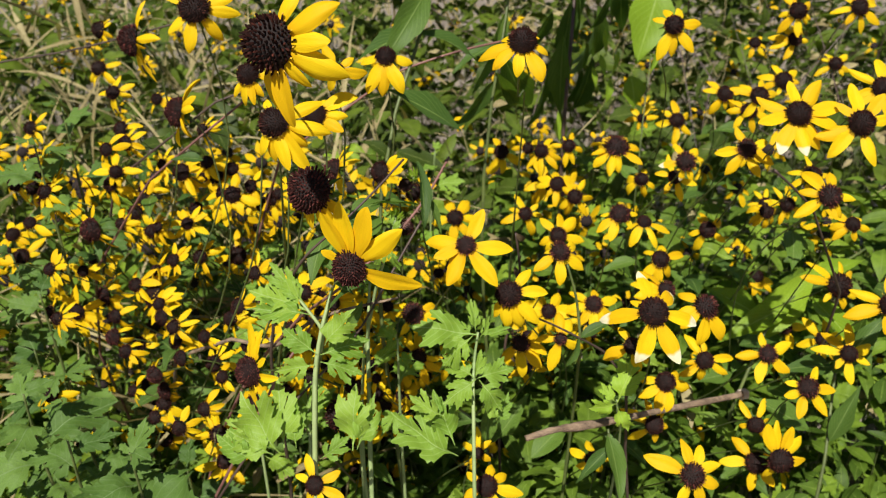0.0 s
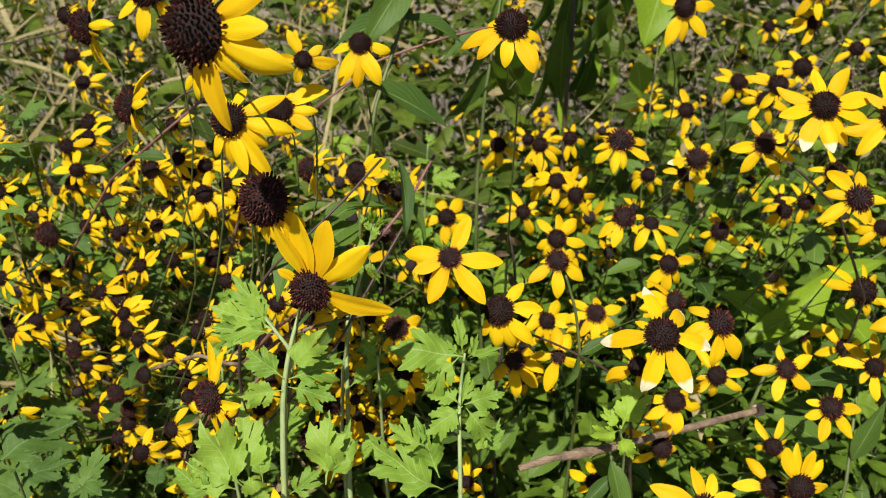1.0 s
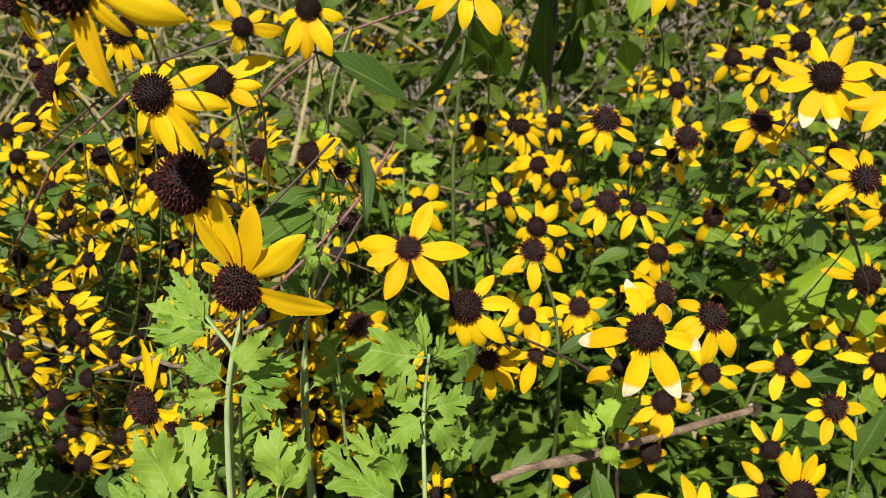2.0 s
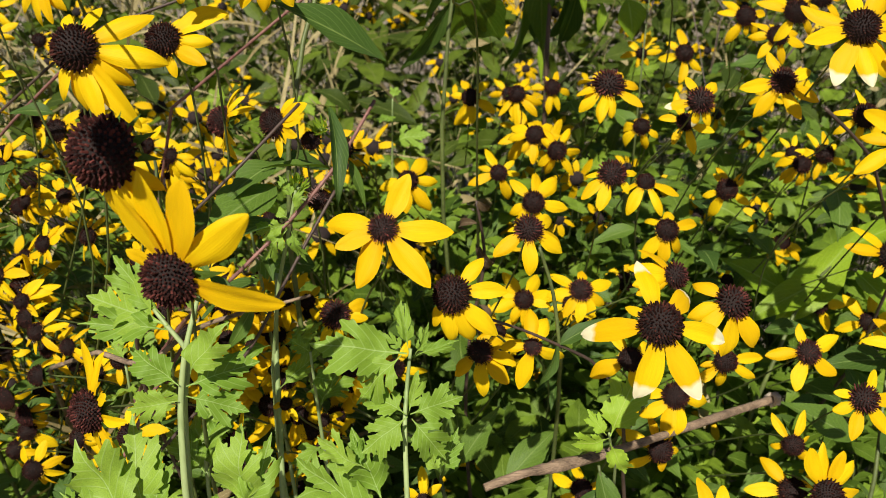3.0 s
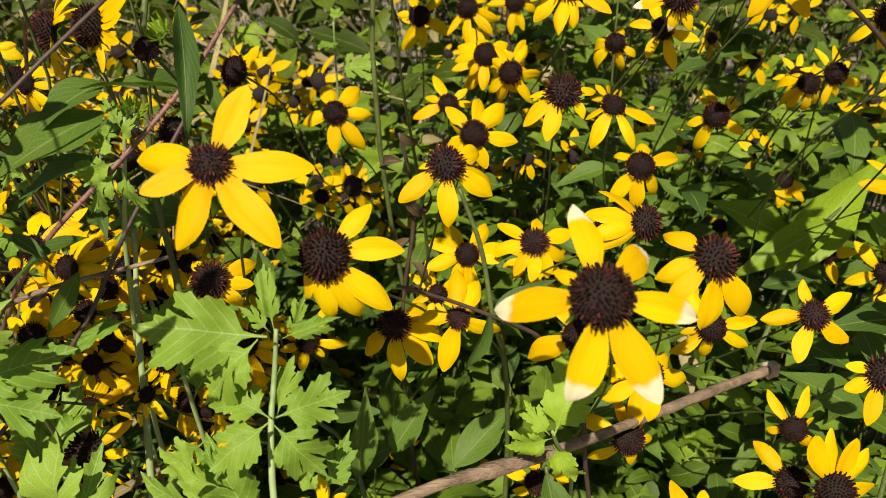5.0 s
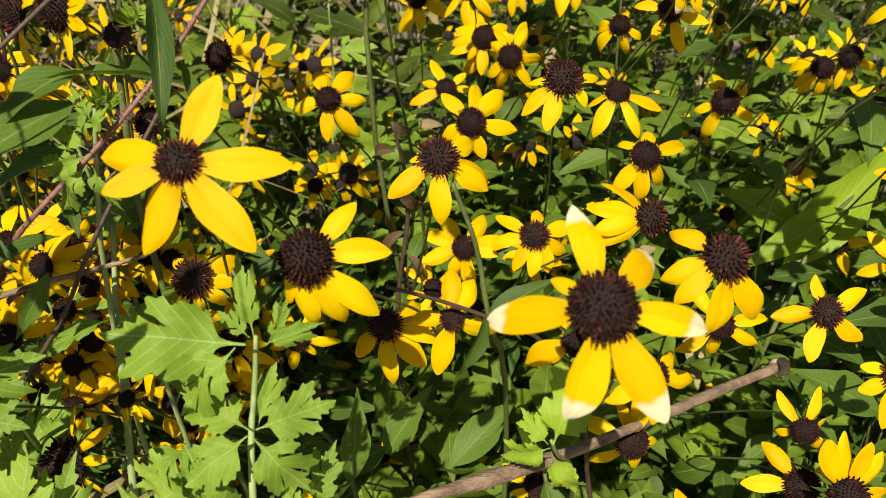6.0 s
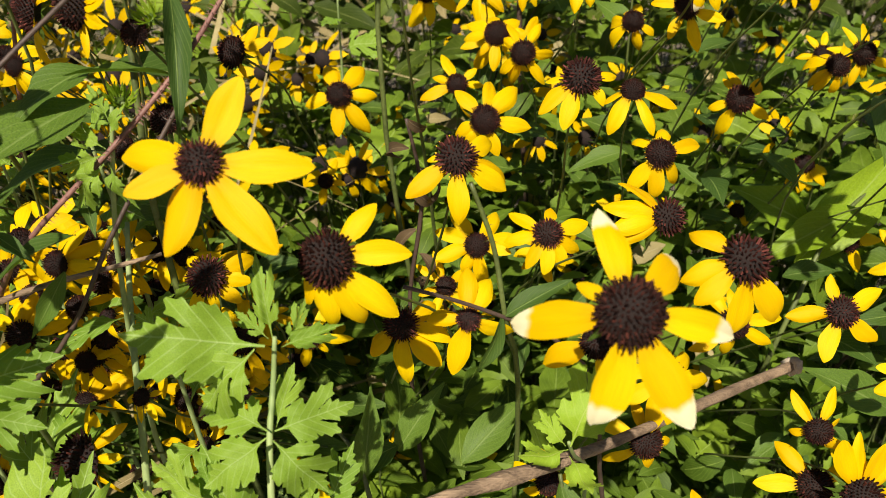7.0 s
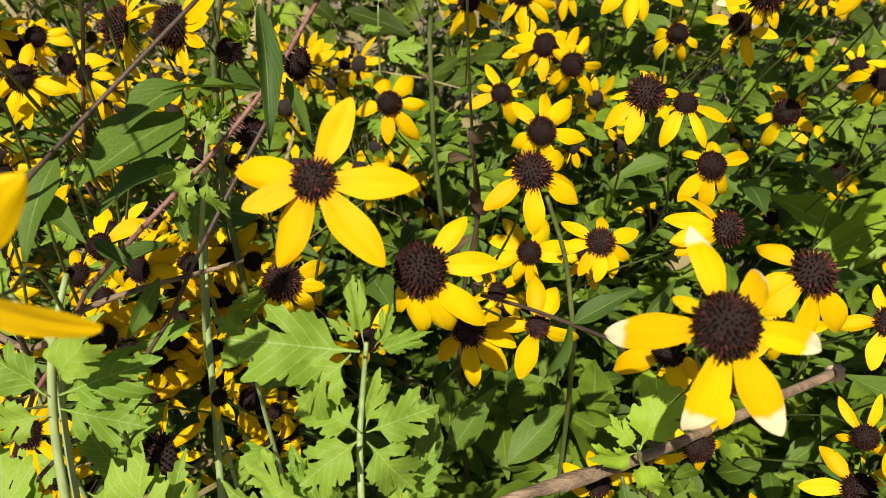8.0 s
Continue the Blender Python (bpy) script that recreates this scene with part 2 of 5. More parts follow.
def cone_mesh(seed, material, count, pollen=0, spike=1.0):
    """A dome of radius 1 set with spiky florets in a spiral."""
    r = random.Random(seed)
    verts, faces = [], []
    rings, around = 6, 14
    for i in range(rings):
        a = (i / rings) * math.pi / 2
        for j in range(around):
            b = 2 * math.pi * j / around
            verts.append((0.86 * math.cos(a) * math.cos(b), 0.86 * math.cos(a) * math.sin(b), 0.95 * math.sin(a) - 0.15))
    for i in range(rings - 1):
        for j in range(around):
            faces.append((i * around + j, i * around + (j + 1) % around, (i + 1) * around + (j + 1) % around, (i + 1) * around + j))
    verts.append((0, 0, 0.82))
    for j in range(around):
        faces.append(((rings - 1) * around + j, (rings - 1) * around + (j + 1) % around, len(verts) - 1))
    faces.append(tuple(range(around))[::-1])
    slots = [2] * len(faces)
    for k in range(count):
        f = (k + 0.5) / count
        b = k * 2.399963
        a = math.asin(min(1.0, f * 1.0))
        d = Vector((math.cos(a) * math.cos(b), math.cos(a) * math.sin(b), math.sin(a)))
        p = Vector((0.86 * d.x, 0.86 * d.y, 0.95 * d.z - 0.15))
        d = (d + Vector((r.uniform(-0.32, 0.32), r.uniform(-0.32, 0.32), r.uniform(-0.1, 0.35)))).normalized()
        s, h = r.uniform(0.040, 0.056), spike * r.uniform(0.05, 0.12) + (r.uniform(0.04, 0.12) if r.random() < 0.16 else 0.0)
        e1 = d.orthogonal().normalized()
        e2 = d.cross(e1)
        o = len(verts)
        for q in range(4):
            c = e1 * math.cos(q * math.pi / 2) + e2 * math.sin(q * math.pi / 2)
            verts.append(p + c * s)
            verts.append(p + c * s * 0.75 + d * h)
        verts.append(p + d * (h + 0.04))
        for q in range(4):
            n2 = (q + 1) % 4
            faces.append((o + 2 * q, o + 2 * n2, o + 2 * n2 + 1, o + 2 * q + 1))
            faces.append((o + 2 * q + 1, o + 2 * n2 + 1, o + 8))
            slots += [0, 0]
        if pollen and f < 0.35 and r.random() < pollen:
            t0 = p + d * (h + 0.05)
            o = len(verts)
            for c in (e1, e2, -e1, -e2):
                verts.append(t0 + c * 0.045)
            verts += [t0 + d * 0.07, t0 - d * 0.05]
            for q in range(4):
                faces += [(o + q, o + (q + 1) % 4, o + 4), (o + (q + 1) % 4, o + q, o + 5)]
                slots += [1, 1]
    me = mesh_of("cone", verts, faces, None, False, material)
    me.materials.append(POLLEN)
    me.materials.append(CONE_BODY)
    me.polygons.foreach_set("material_index", slots)
    return me


CONES = {"dark": [cone_mesh(s, CONE_DARK, 230, 0.25 * (s % 2), 1.5) for s in range(4)],
         "red": [cone_mesh(7 + s, CONE_RED, 320) for s in range(2)],
         "spiky": [cone_mesh(12 + s, CONE_RED, 150, 0.3 * (s % 2), 2.4) for s in range(3)]}


def bract_mesh(seed):
    """The green collar under the head: a small cup whose rim runs out into pointed bracts."""
    r = random.Random(seed)
    rings = [[(0.14, -0.4)] * 20, [(0.5, -0.22)] * 20, [(0.62, 0.0)] * 20,
             [(0.98, -0.22) if j % 2 else (0.66, 0.0) for j in range(20)],
             [(r.uniform(1.15, 1.5), r.uniform(-0.75, -0.45)) if j % 2 else (0.67, -0.01) for j in range(20)]]
    verts = [(q * math.cos(j * math.pi / 10), q * math.sin(j * math.pi / 10), z) for ring in rings for j, (q, z) in enumerate(ring)]
    uvs = [(k // 20 / 5, 0.3) for k in range(100)]
    faces = [(20 * i + j, 20 * i + (j + 1) % 20, 20 * i + 20 + (j + 1) % 20, 20 * i + 20 + j) for i in range(4) for j in range(20)]
    return mesh_of("calyx", verts, faces, uvs, True, BRACT)


CALYXES = [bract_mesh(s) for s in range(3)]


def lance_mesh(seed, material, curl, steps=14):
    verts, faces, uvs = blade(steps, lance_outline, 0.35, curl, 0.02, seed, 4)
    return mesh_of("leaf", verts, faces, uvs, True, material)


LANCE = [lance_mesh(s, LEAF, c) for s, c in enumerate((0.3, 0.7, 1.1, 0.5))]
CURLED = [lance_mesh(40 + s, WITHERED, c) for s, c in enumerate((1.8, 2.6, 3.4))]
LANCE_BRIGHT = [lance_mesh(20 + s, LEAF_BRIGHT, c) for s, c in enumerate((0.25, 0.6))]


def lobed_mesh(seed, material):
    """A deeply cut, toothed leaf along +x, 1 long, with a folded midrib and drooping lobes."""
    r = random.Random(seed)

    def lobe(x0, y0, angle, long, wide, shape):
        """Points of one lobe that grows forward from the midrib: (along, across) as shares of its length and width."""
        angle = radians(angle + r.uniform(-7, 7))
        long, wide = long * r.uniform(0.86, 1.12), wide * r.uniform(0.88, 1.12)
        c, d = math.cos(angle), math.sin(angle)
        return [(x0 + long * s * c - wide * w * d, y0 + long * s * d + wide * w * c) for s, w in shape]

    def side():
        """One edge from the wedge-shaped stalk to the tip: two bluntly toothed lobes and half of the end lobe."""
        full = [(0.22, 0.42), (0.44, 0.60), (0.60, 0.72), (0.60, 0.46), (0.84, 0.56), (0.84, 0.28), (1.0, 0.10), (1.0, -0.10), (0.80, -0.32), (0.76, -0.58), (0.58, -0.40), (0.42, -0.40), (0.28, -0.34)]
        half = [(0.24, 0.40), (0.42, 0.56), (0.60, 0.84), (0.60, 0.46), (0.80, 0.58), (0.80, 0.30), (0.95, 0.22)]
        pts = [(0.0, 0.012), (0.12, 0.016), (0.20, 0.045)]
        pts += lobe(0.25, 0.03, 58, 0.40, 0.17, full) + [(0.40 + r.uniform(-0.02, 0.02), r.uniform(0.06, 0.12))]
        pts += lobe(0.42, 0.04, 40, 0.50, 0.19, full) + [(0.60 + r.uniform(-0.02, 0.02), r.uniform(0.05, 0.10))]
        pts += lobe(0.50, 0.0, 0, 0.46, 0.24, half)
        out = []
        for p, q in zip(pts, pts[1:]):
            out += [(p[0] * 0.86 + q[0] * 0.14, p[1] * 0.86 + q[1] * 0.14), (p[0] * 0.14 + q[0] * 0.86, p[1] * 0.14 + q[1] * 0.86)]
        return out

    ring = side() + [(0.995, 0.008), (0.995, -0.008)] + [(x, -y) for x, y in side()[::-1]]
    inner = [(0.08 + 0.09 * k, 0.0) for k in range(10)] + [(x, y * e) for e in (-1, 1) for x, y in ((0.33, 0.14), (0.39, 0.24), (0.50, 0.11), (0.58, 0.17), (0.68, 0.25), (0.72, 0.05))]
    pts = [Vector(p) for p in ring + inner]
    n = len(ring)
    flat, _, tris, *_ = mathutils.geometry.delaunay_2d_cdt(pts, [(i, (i + 1) % n) for i in range(n)], [list(range(n))], 1, 1e-5)
    bend, ph = r.uniform(0.3, 1.2), r.uniform(0, 6)
    verts = [(x, y, 0.5 * abs(y) - bend * x * x * 0.5 - 1.3 * y * y + 0.035 * math.sin(11 * x + ph) + 0.06 * y * math.sin(9 * x + 5 * y + ph) * 2 + 0.035 * math.sin(15 * y + 2 * ph) * abs(y) * 4) for x, y in flat]
    return mesh_of("leaf", verts, [tuple(t) for t in tris], [(x, 0.5 + y) for x, y in flat], True, material)


LOBED = [lobed_mesh(s, MUGWORT) for s in range(8)]
FRESH = [lobed_mesh(s, MUGWORT_FRESH) for s in (1, 3, 4)]
LOBED_SHADED = [lobed_mesh(s, MUGWORT_SHADED) for s in range(6)]


def tube(name, points, radii, material, sides=6, hairs=0, seed=0, uneven=0.0):
    """A tapered stem along a smooth line through the points, with short hairs if wanted."""
    r = random.Random(seed)
    pts = [Vector(p) for p in points]
    dense, rad = [], []
    gaps = [max((pts[i + 1] - pts[i]).length, 1e-5) for i in range(len(pts) - 1)]
    ways = [(pts[1] - pts[0]) / gaps[0]]
    for i in range(1, len(pts) - 1):
        a, b = gaps[i - 1], gaps[i]
        ways.append(((pts[i] - pts[i - 1]) / a * b + (pts[i + 1] - pts[i]) / b * a) / (a + b))
    ways.append((pts[-1] - pts[-2]) / gaps[-1])
    for i, gap in enumerate(gaps):
        steps = 5 if gap < 0.15 else 7
        for k in range(steps):
            t = k / steps
            dense.append(pts[i] * (2 * t ** 3 - 3 * t * t + 1) + ways[i] * gap * (t ** 3 - 2 * t * t + t)
                         + pts[i + 1] * (3 * t * t - 2 * t ** 3) + ways[i + 1] * gap * (t ** 3 - t * t))
            rad.append(radii[i] * (1 - t) + radii[i + 1] * t)
    dense.append(pts[-1])
    rad.append(radii[-1])
    verts, faces, uvs = [], [], []
    side = None
    for i, p in enumerate(dense):
        d = (dense[min(i + 1, len(dense) - 1)] - dense[max(i - 1, 0)]).normalized()
        side = d.orthogonal().normalized() if side is None else (side - d * side.dot(d)).normalized()
        other = d.cross(side)
        for j in range(sides):
            a = 2 * math.pi * j / sides
            w = rad[i] * (1 + uneven * r.uniform(-1, 1))
            verts.append(p + side * math.cos(a) * w + other * math.sin(a) * w)
            uvs.append((i / len(dense), j / sides))
    for i in range(len(dense) - 1):
        for j in range(sides):
            a, b = i * sides + j, i * sides + (j + 1) % sides
            faces.append((a, b, b + sides, a + sides))
    faces.append(tuple(range(sides))[::-1])
    faces.append(tuple(range(len(verts) - sides, len(verts))))
    for k in range(hairs):
        i = r.randrange(len(dense) - 1)
        c = dense[i].lerp(dense[i + 1], r.random())
        a = r.uniform(0, 2 * math.pi)
        d = (dense[i + 1] - dense[i]).normalized()
        e = d.orthogonal().normalized()
        e = (e * math.cos(a) + d.cross(e) * math.sin(a)).normalized()
        o = len(verts)
        tip = c + e * (rad[i] + r.uniform(0.0012, 0.0026)) + d * r.uniform(-0.0005, 0.0005)
        verts += [c + e * rad[i] * 0.8 + d * 0.00018, c + e * rad[i] * 0.8 - d * 0.00018, tip]
        uvs += [(0, 0)] * 3
        faces.append((o, o + 1, o + 2))
    return mesh_of(name, verts, faces, uvs, True, material)


def along(base, way, normal, length, width):
    """The pose of a blade that starts at base, runs along way and turns its upper side to normal."""
    x = Vector(way).normalized()
    z = Vector(normal)
    z = (z - x * z.dot(x))
    z = z.normalized() if z.length > 1e-4 else x.orthogonal().normalized()
    y = z.cross(x)
    m = Matrix((x, y, z)).transposed().to_4x4()
    return Matrix.Translation(base) @ m @ Matrix.Diagonal((length, length * width, length, 1))


# ---- the kinds of thing ----
def canopy(x, y):
    """How high the undergrowth reaches at a place."""
    def step(v, a, b):
        v = min(1, max(0, (v - a) / (b - a)))
        return v * v * (3 - 2 * v)
    h = 0.53 + 0.17 * step(y, 0.40, 1.0) + 0.10 * step(y, 1.0, 1.6)
    h -= 0.12 * step(-x, 0.10, 0.35) * (1 - step(y, 0.65, 0.95))
    h -= 0.09 * step(x, 0.06, 0.18) * (1 - step(y, 0.52, 0.70))
    return h


count_of = [0]


def coneflower(place, axis, reach, petals, droop=12, core=0.3, tone="dark", pale=False, leaves=3,
               foot=None, slim=1.0, neck=1.0, via=None,
               label="yellow brown-eyed coneflower in full bloom on a thin green stem"):
    """A flower head at place that faces along axis, on its own stem from the ground. petals: a count, or (angle, length) pairs."""
    count_of[0] += 1
    r = random.Random(count_of[0] * 7 + 1)
    place, axis = Vector(place), Vector(axis).normalized()
    base = place - axis * (reach * core * 0.35)
    foot = Vector((*foot, 0.0)) if foot else Vector((base.x - axis.x * 0.06 + r.uniform(-0.07, 0.07), base.y + r.uniform(0.16, 0.30) + 0.9 * max(0.0, base.z - 0.80), 0.0))

    thing = root("coneflower", foot, label, "flower", "coneflowers in the patch")
    e1 = Vector((0, 0, 1)) - axis * axis.z
    e1 = e1.normalized() if e1.length > 1e-3 else Vector((1, 0, 0))
    e2 = axis.cross(e1)
    frame_of = Matrix((e1, e2, axis)).transposed().to_4x4()
    cone_size = reach * core * (1.04 if isinstance(petals, int) else 1.0)
    child("cone", r.choice(CONES[tone]), thing,
          Matrix.Translation(base) @ frame_of @ Matrix.Rotation(r.uniform(0, 6), 4, "Z") @ Matrix.Diagonal((cone_size, cone_size, cone_size * r.uniform(0.85, 1.05), 1)),
          "red-brown domed centre" if tone == "red" else "dark brown domed centre")
    child("calyx", r.choice(CALYXES), thing, Matrix.Translation(base - axis * cone_size * 0.35) @ frame_of @ Matrix.Scale(max(reach * 0.30, cone_size * 0.8), 4))
    if isinstance(petals, int):
        o = r.uniform(0, 360)
        petals = [(o + 360 * i / petals + r.uniform(-16, 16), r.choice((r.uniform(0.62, 0.9), r.uniform(0.88, 1.12), r.uniform(0.9, 1.15)))) for i in range(petals) if i < 4 or r.random() < 0.88]
        slim, spread = slim * r.uniform(0.78, 1.0), 17
    else:
        spread = 9
    for a, n in petals:
        d = radians(droop + r.uniform(-0.9 * spread, 1.2 * spread))
        a = radians(a)
        flat = e1 * math.cos(a) + e2 * math.sin(a)
        way = flat * math.cos(d) - axis * math.sin(d)
        up = axis * math.cos(d) + flat * math.sin(d) + flat.cross(axis) * r.uniform(-0.25, 0.25)
        level = 0 if droop < 9 else 1 if droop < 21 else 2
        start = base + flat * cone_size * 0.62 - axis * cone_size * 0.12
        length = reach * n - cone_size * 0.62
        child("petal", r.choice(PETALS[n > 0.6 and r.random() < pale, level]), thing, along(start, way, up, length, slim * r.uniform(0.92, 1.12) * (1.0 / max(n, 0.7)) ** 0.4))
    line = [base - axis * cone_size * 0.3, base - axis * (0.005 + 0.02 * neck) + Vector((0, 0, -0.006)),
            base - axis * (0.008 + 0.032 * neck) + Vector((r.uniform(-0.02, 0.02) * neck, 0.03 * neck, -0.04)),
            base.lerp(foot, 0.35) + Vector((r.uniform(-0.05, 0.05) * neck, 0.12 * neck if foot.y > base.y + 0.15 else 0.05 * neck, 0)),
            base.lerp(foot, 0.7) + Vector((r.uniform(-0.04, 0.04), 0.05 * neck if foot.y > base.y + 0.15 else 0.02, 0)), foot]
    if via:
        line[2:5] = [Vector(via[0]), Vector(via[0]).lerp(Vector(via[1]), 0.6), Vector(via[1])]
    child("stem", tube("stem", line, (0.0006, 0.0005, 0.0006, 0.0007, 0.0012, 0.0018), STEM, 5), thing)
    for k in range(leaves):
        f = r.uniform(0.05, 0.45)
        p = line[2].lerp(line[3], min(1, f * 2)) if f < 0.5 else line[3].lerp(line[4], f * 2 - 1)
        a = r.uniform(0, 2 * math.pi)
        way = Vector((math.cos(a), math.sin(a), r.uniform(-0.2, 0.6)))
        child("leaf", r.choice(LANCE), thing, along(p, way, (0.3 * r.uniform(-1, 1), -0.4 + 0.3 * r.uniform(-1, 1), 1), r.uniform(0.022, 0.045), r.uniform(0.8, 1.3)))
    return thing


def mugwort(top, count, size, lean=(0, 0), spread=0.10, seed=0, dark=False, label="pale green mugwort shoot with deeply cut leaves"):
    """An upright shoot: a pale ribbed stem from the ground and cut leaves spiralling round its upper part. dark: leaves
    in the green with shade painted in.
    """
    r = random.Random(seed * 31 + 5)
    top = Vector(top)
    foot = Vector((top.x + lean[0], top.y + lean[1], 0.0))
    thing = root("mugwort", foot, label, "wild plant", "mugwort shoots in the patch")
    line = [top, top.lerp(foot, 0.06) + Vector((r.uniform(-0.003, 0.003), 0, 0)), top.lerp(foot, 0.2), top.lerp(foot, 0.55), foot]
    child("stem", tube("stem", line, (0.0007, 0.0010, 0.0013, 0.0018, 0.0024), STEM if dark else STEM_PALE, 6), thing)
    for k in range(count):
        f = (k / max(1, count - 1)) ** 1.2
        p = top.lerp(foot, f * spread / max(top.z, 0.1))
        a = k * 2.4 + seed + r.uniform(-0.4, 0.4)
        s = size * (0.55 + 0.6 * min(1, f * 2.2)) * r.uniform(0.85, 1.15)
        way = Vector((math.cos(a), math.sin(a) - 0.25, 0.75 - 0.85 * f + r.uniform(-0.15, 0.15)))
        child("leaf", r.choice(LOBED_SHADED if dark else LOBED), thing, along(p, way, (r.uniform(-0.4, 0.4), -0.5 + r.uniform(-0.4, 0.4), 1), s, r.uniform(0.8, 1.05)))
    return thing


def leafy_stem(line, radii, material, leaves, label, category="wild plant", hairs=0, bright=False):
    """A stem along a line, with lance leaves given as base, tip, width and the side they turn up."""
    foot = Vector(line[-1])
    thing = root("leafy_stem", foot, label, category)
    child("stem", tube("stem", line, radii, material, 7, hairs, len(leaves)), thing)
    for k, (a, b, w, up, *fresh) in enumerate(leaves):
        a, b = Vector(a), Vector(b)
        # a row flagged fresh takes the brighter green, in place of sun on it
        child("leaf", (LANCE_BRIGHT if bright or fresh else LANCE)[k % 2], thing, along(a, b - a, up, (b - a).length * 1.04, w))
    return thing


# ---- the flowers, one by one ----
coneflower((0.013, 0.405, 0.839), (0.02, -0.80, 0.60), 0.0265, [(332, 0.9), (265, 1.05), (216, 1.1), (150, 0.95), (109, 0.75), (78, 0.95)], 3, 0.215, leaves=0, tone="spiky")
coneflower((0.038, 0.414, 0.805), (-0.28, -0.76, 0.59), 0.0236, [(333, 0.9), (288, 1.0), (238, 1.15), (204, 1.08), (178, 1.0), (146, 0.8)], 15, 0.355, leaves=0)
coneflower((0.112, 0.371, 0.815), (-0.08, -0.76, 0.64), 0.0264, [(12, 1.08), (316, 1.0), (262, 1.0), (212, 1.2), (170, 1.15), (97, 1.22), (60, 0.55)], 18, 0.315, pale=True, label="large yellow coneflower with bleached white petal tips", leaves=0, slim=0.88)
coneflower((0.165, 0.437, 0.786), (0.33, -0.58, 0.75), 0.0244, [(23, 0.85), (161, 1.1), (198, 1.1), (108, 0.9), (84, 0.9), (281, 0.5), (247, 0.5)], 17, 0.32, tone="spiky")
coneflower((0.076, 0.466, 0.811), (0.13, -0.62, 0.78), 0.0220, [(118, 0.98), (172, 1.05), (236, 1.0), (257, 1.12), (292, 0.85), (72, 0.5)], 12, 0.31, tone="spiky")
coneflower((0.123, 0.511, 0.821), (0.03, -0.66, 0.75), 0.0197, [(11, 0.6), (323, 0.6), (282, 0.85), (225, 0.7), (158, 1.05), (120, 1.05), (81, 0.7)], 15, 0.37, tone="spiky")
coneflower((0.158, 0.575, 0.792), (0.03, -0.38, 0.93), 0.0219, [(258, 1.1), (208, 1.1), (136, 1.1), (84, 0.7), (354, 0.6)], 17, 0.27)
coneflower((0.157, 0.493, 0.770), (0.52, -0.69, 0.51), 0.0236, [(22, 1), (54, 1.1), (77, 1.05), (96, 1), (276, 0.5), (223, 0.5), (315, 0.5)], 12, 0.3, tone="spiky")
coneflower((0.053, 0.467, 0.743), (0.03, -0.66, 0.75), 0.0230, [(118, 0.95), (177, 1.1), (225, 1), (256, 0.9), (298, 0.8)], 15, 0.28, tone="spiky")
coneflower((0.078, 0.457, 0.751), (-0.09, -0.90, 0.43), 0.0220, [(5, 0.95), (330, 0.9), (165, 1.1), (243, 0.9), (91, 0.8)], 10, 0.2, tone="spiky")
coneflower((-0.021, 0.481, 0.758), (-0.08, -0.80, 0.60), 0.0214, [(296, 1), (266, 0.8), (231, 0.8), (192, 0.7), (156, 0.8), (91, 0.7), (51, 0.7)], 15, 0.36, tone="spiky")
coneflower((0.011, 0.659, 0.765), (0.02, -0.80, 0.60), 0.0306, [(15, 0.9), (322, 1), (95, 0.8), (212, 1), (175, 0.8), (267, 0.8)], 10, 0.25)
coneflower((-0.004, 0.666, 0.707), (0.02, -0.77, 0.64), 0.0167, 6, 9, 0.3)
coneflower((-0.024, 0.578, 0.815), (-0.49, -0.74, 0.47), 0.0190, [(321, 0.9), (302, 1), (341, 0.6), (218, 0.7), (172, 0.6)], 5, 0.4)
coneflower((0.085, 0.561, 0.720), (0.02, -0.80, 0.60), 0.0249, 8, 6, 0.25)
coneflower((0.118, 0.548, 0.733), (0.02, -0.74, 0.68), 0.0250, [(57, 0.9), (92, 0.9), (143, 0.8), (177, 0.8), (207, 0.8), (287, 0.9), (247, 0.9), (347, 0.7)], 15, 0.28, tone="spiky")
coneflower((0.118, 0.426, 0.763), (0.00, -0.90, 0.44), 0.0215, [(115, 1.05), (228, 0.8), (193, 0.9), (298, 0.7), (28, 0.7)], 10, 0.27, leaves=0)
coneflower((0.243, 0.509, 0.710), (0.11, -0.79, 0.61), 0.0237, [(2, 0.75), (287, 1), (226, 0.95), (149, 1), (85, 1)], 8, 0.3, tone="spiky")
coneflower((0.259, 0.474, 0.703), (0.10, -0.77, 0.63), 0.0260, [(317, 0.75), (262, 1), (217, 0.95), (152, 0.9), (108, 0.7), (66, 0.6)], 8, 0.3, tone="spiky")
coneflower((0.161, 0.409, 0.678), (0.10, -0.83, 0.55), 0.0272, [(1, 0.9), (327, 0.8), (288, 0.8), (247, 0.9), (206, 0.9), (157, 0.8), (62, 1.2)], 8, 0.3, leaves=0, tone="spiky")
coneflower((0.234, 0.479, 0.634), (-0.10, -0.88, 0.46), 0.0274, 6, 6, 0.3)
coneflower((0.239, 0.453, 0.655), (0.10, -0.98, 0.18), 0.0286, [(23, 1), (359, 1), (339, 0.9), (304, 0.9), (258, 0.8), (159, 0.7)], 5, 0.32)
coneflower((0.115, 0.493, 0.627), (-0.00, -0.80, 0.59), 0.0216, 5, 14, 0.3)
coneflower((0.028, 0.407, 0.672), (-0.00, -0.70, 0.71), 0.0235, [(259, 1.1), (302, 0.9), (342, 0.8), (58, 0.7), (112, 0.8), (208, 0.9)], 12, 0.32, leaves=0)
coneflower((0.327, 0.742, 0.671), (-0.00, -0.52, 0.86), 0.0247, [(264, 1), (229, 1), (196, 0.9), (168, 0.9), (136, 0.8)], 17, 0.3)
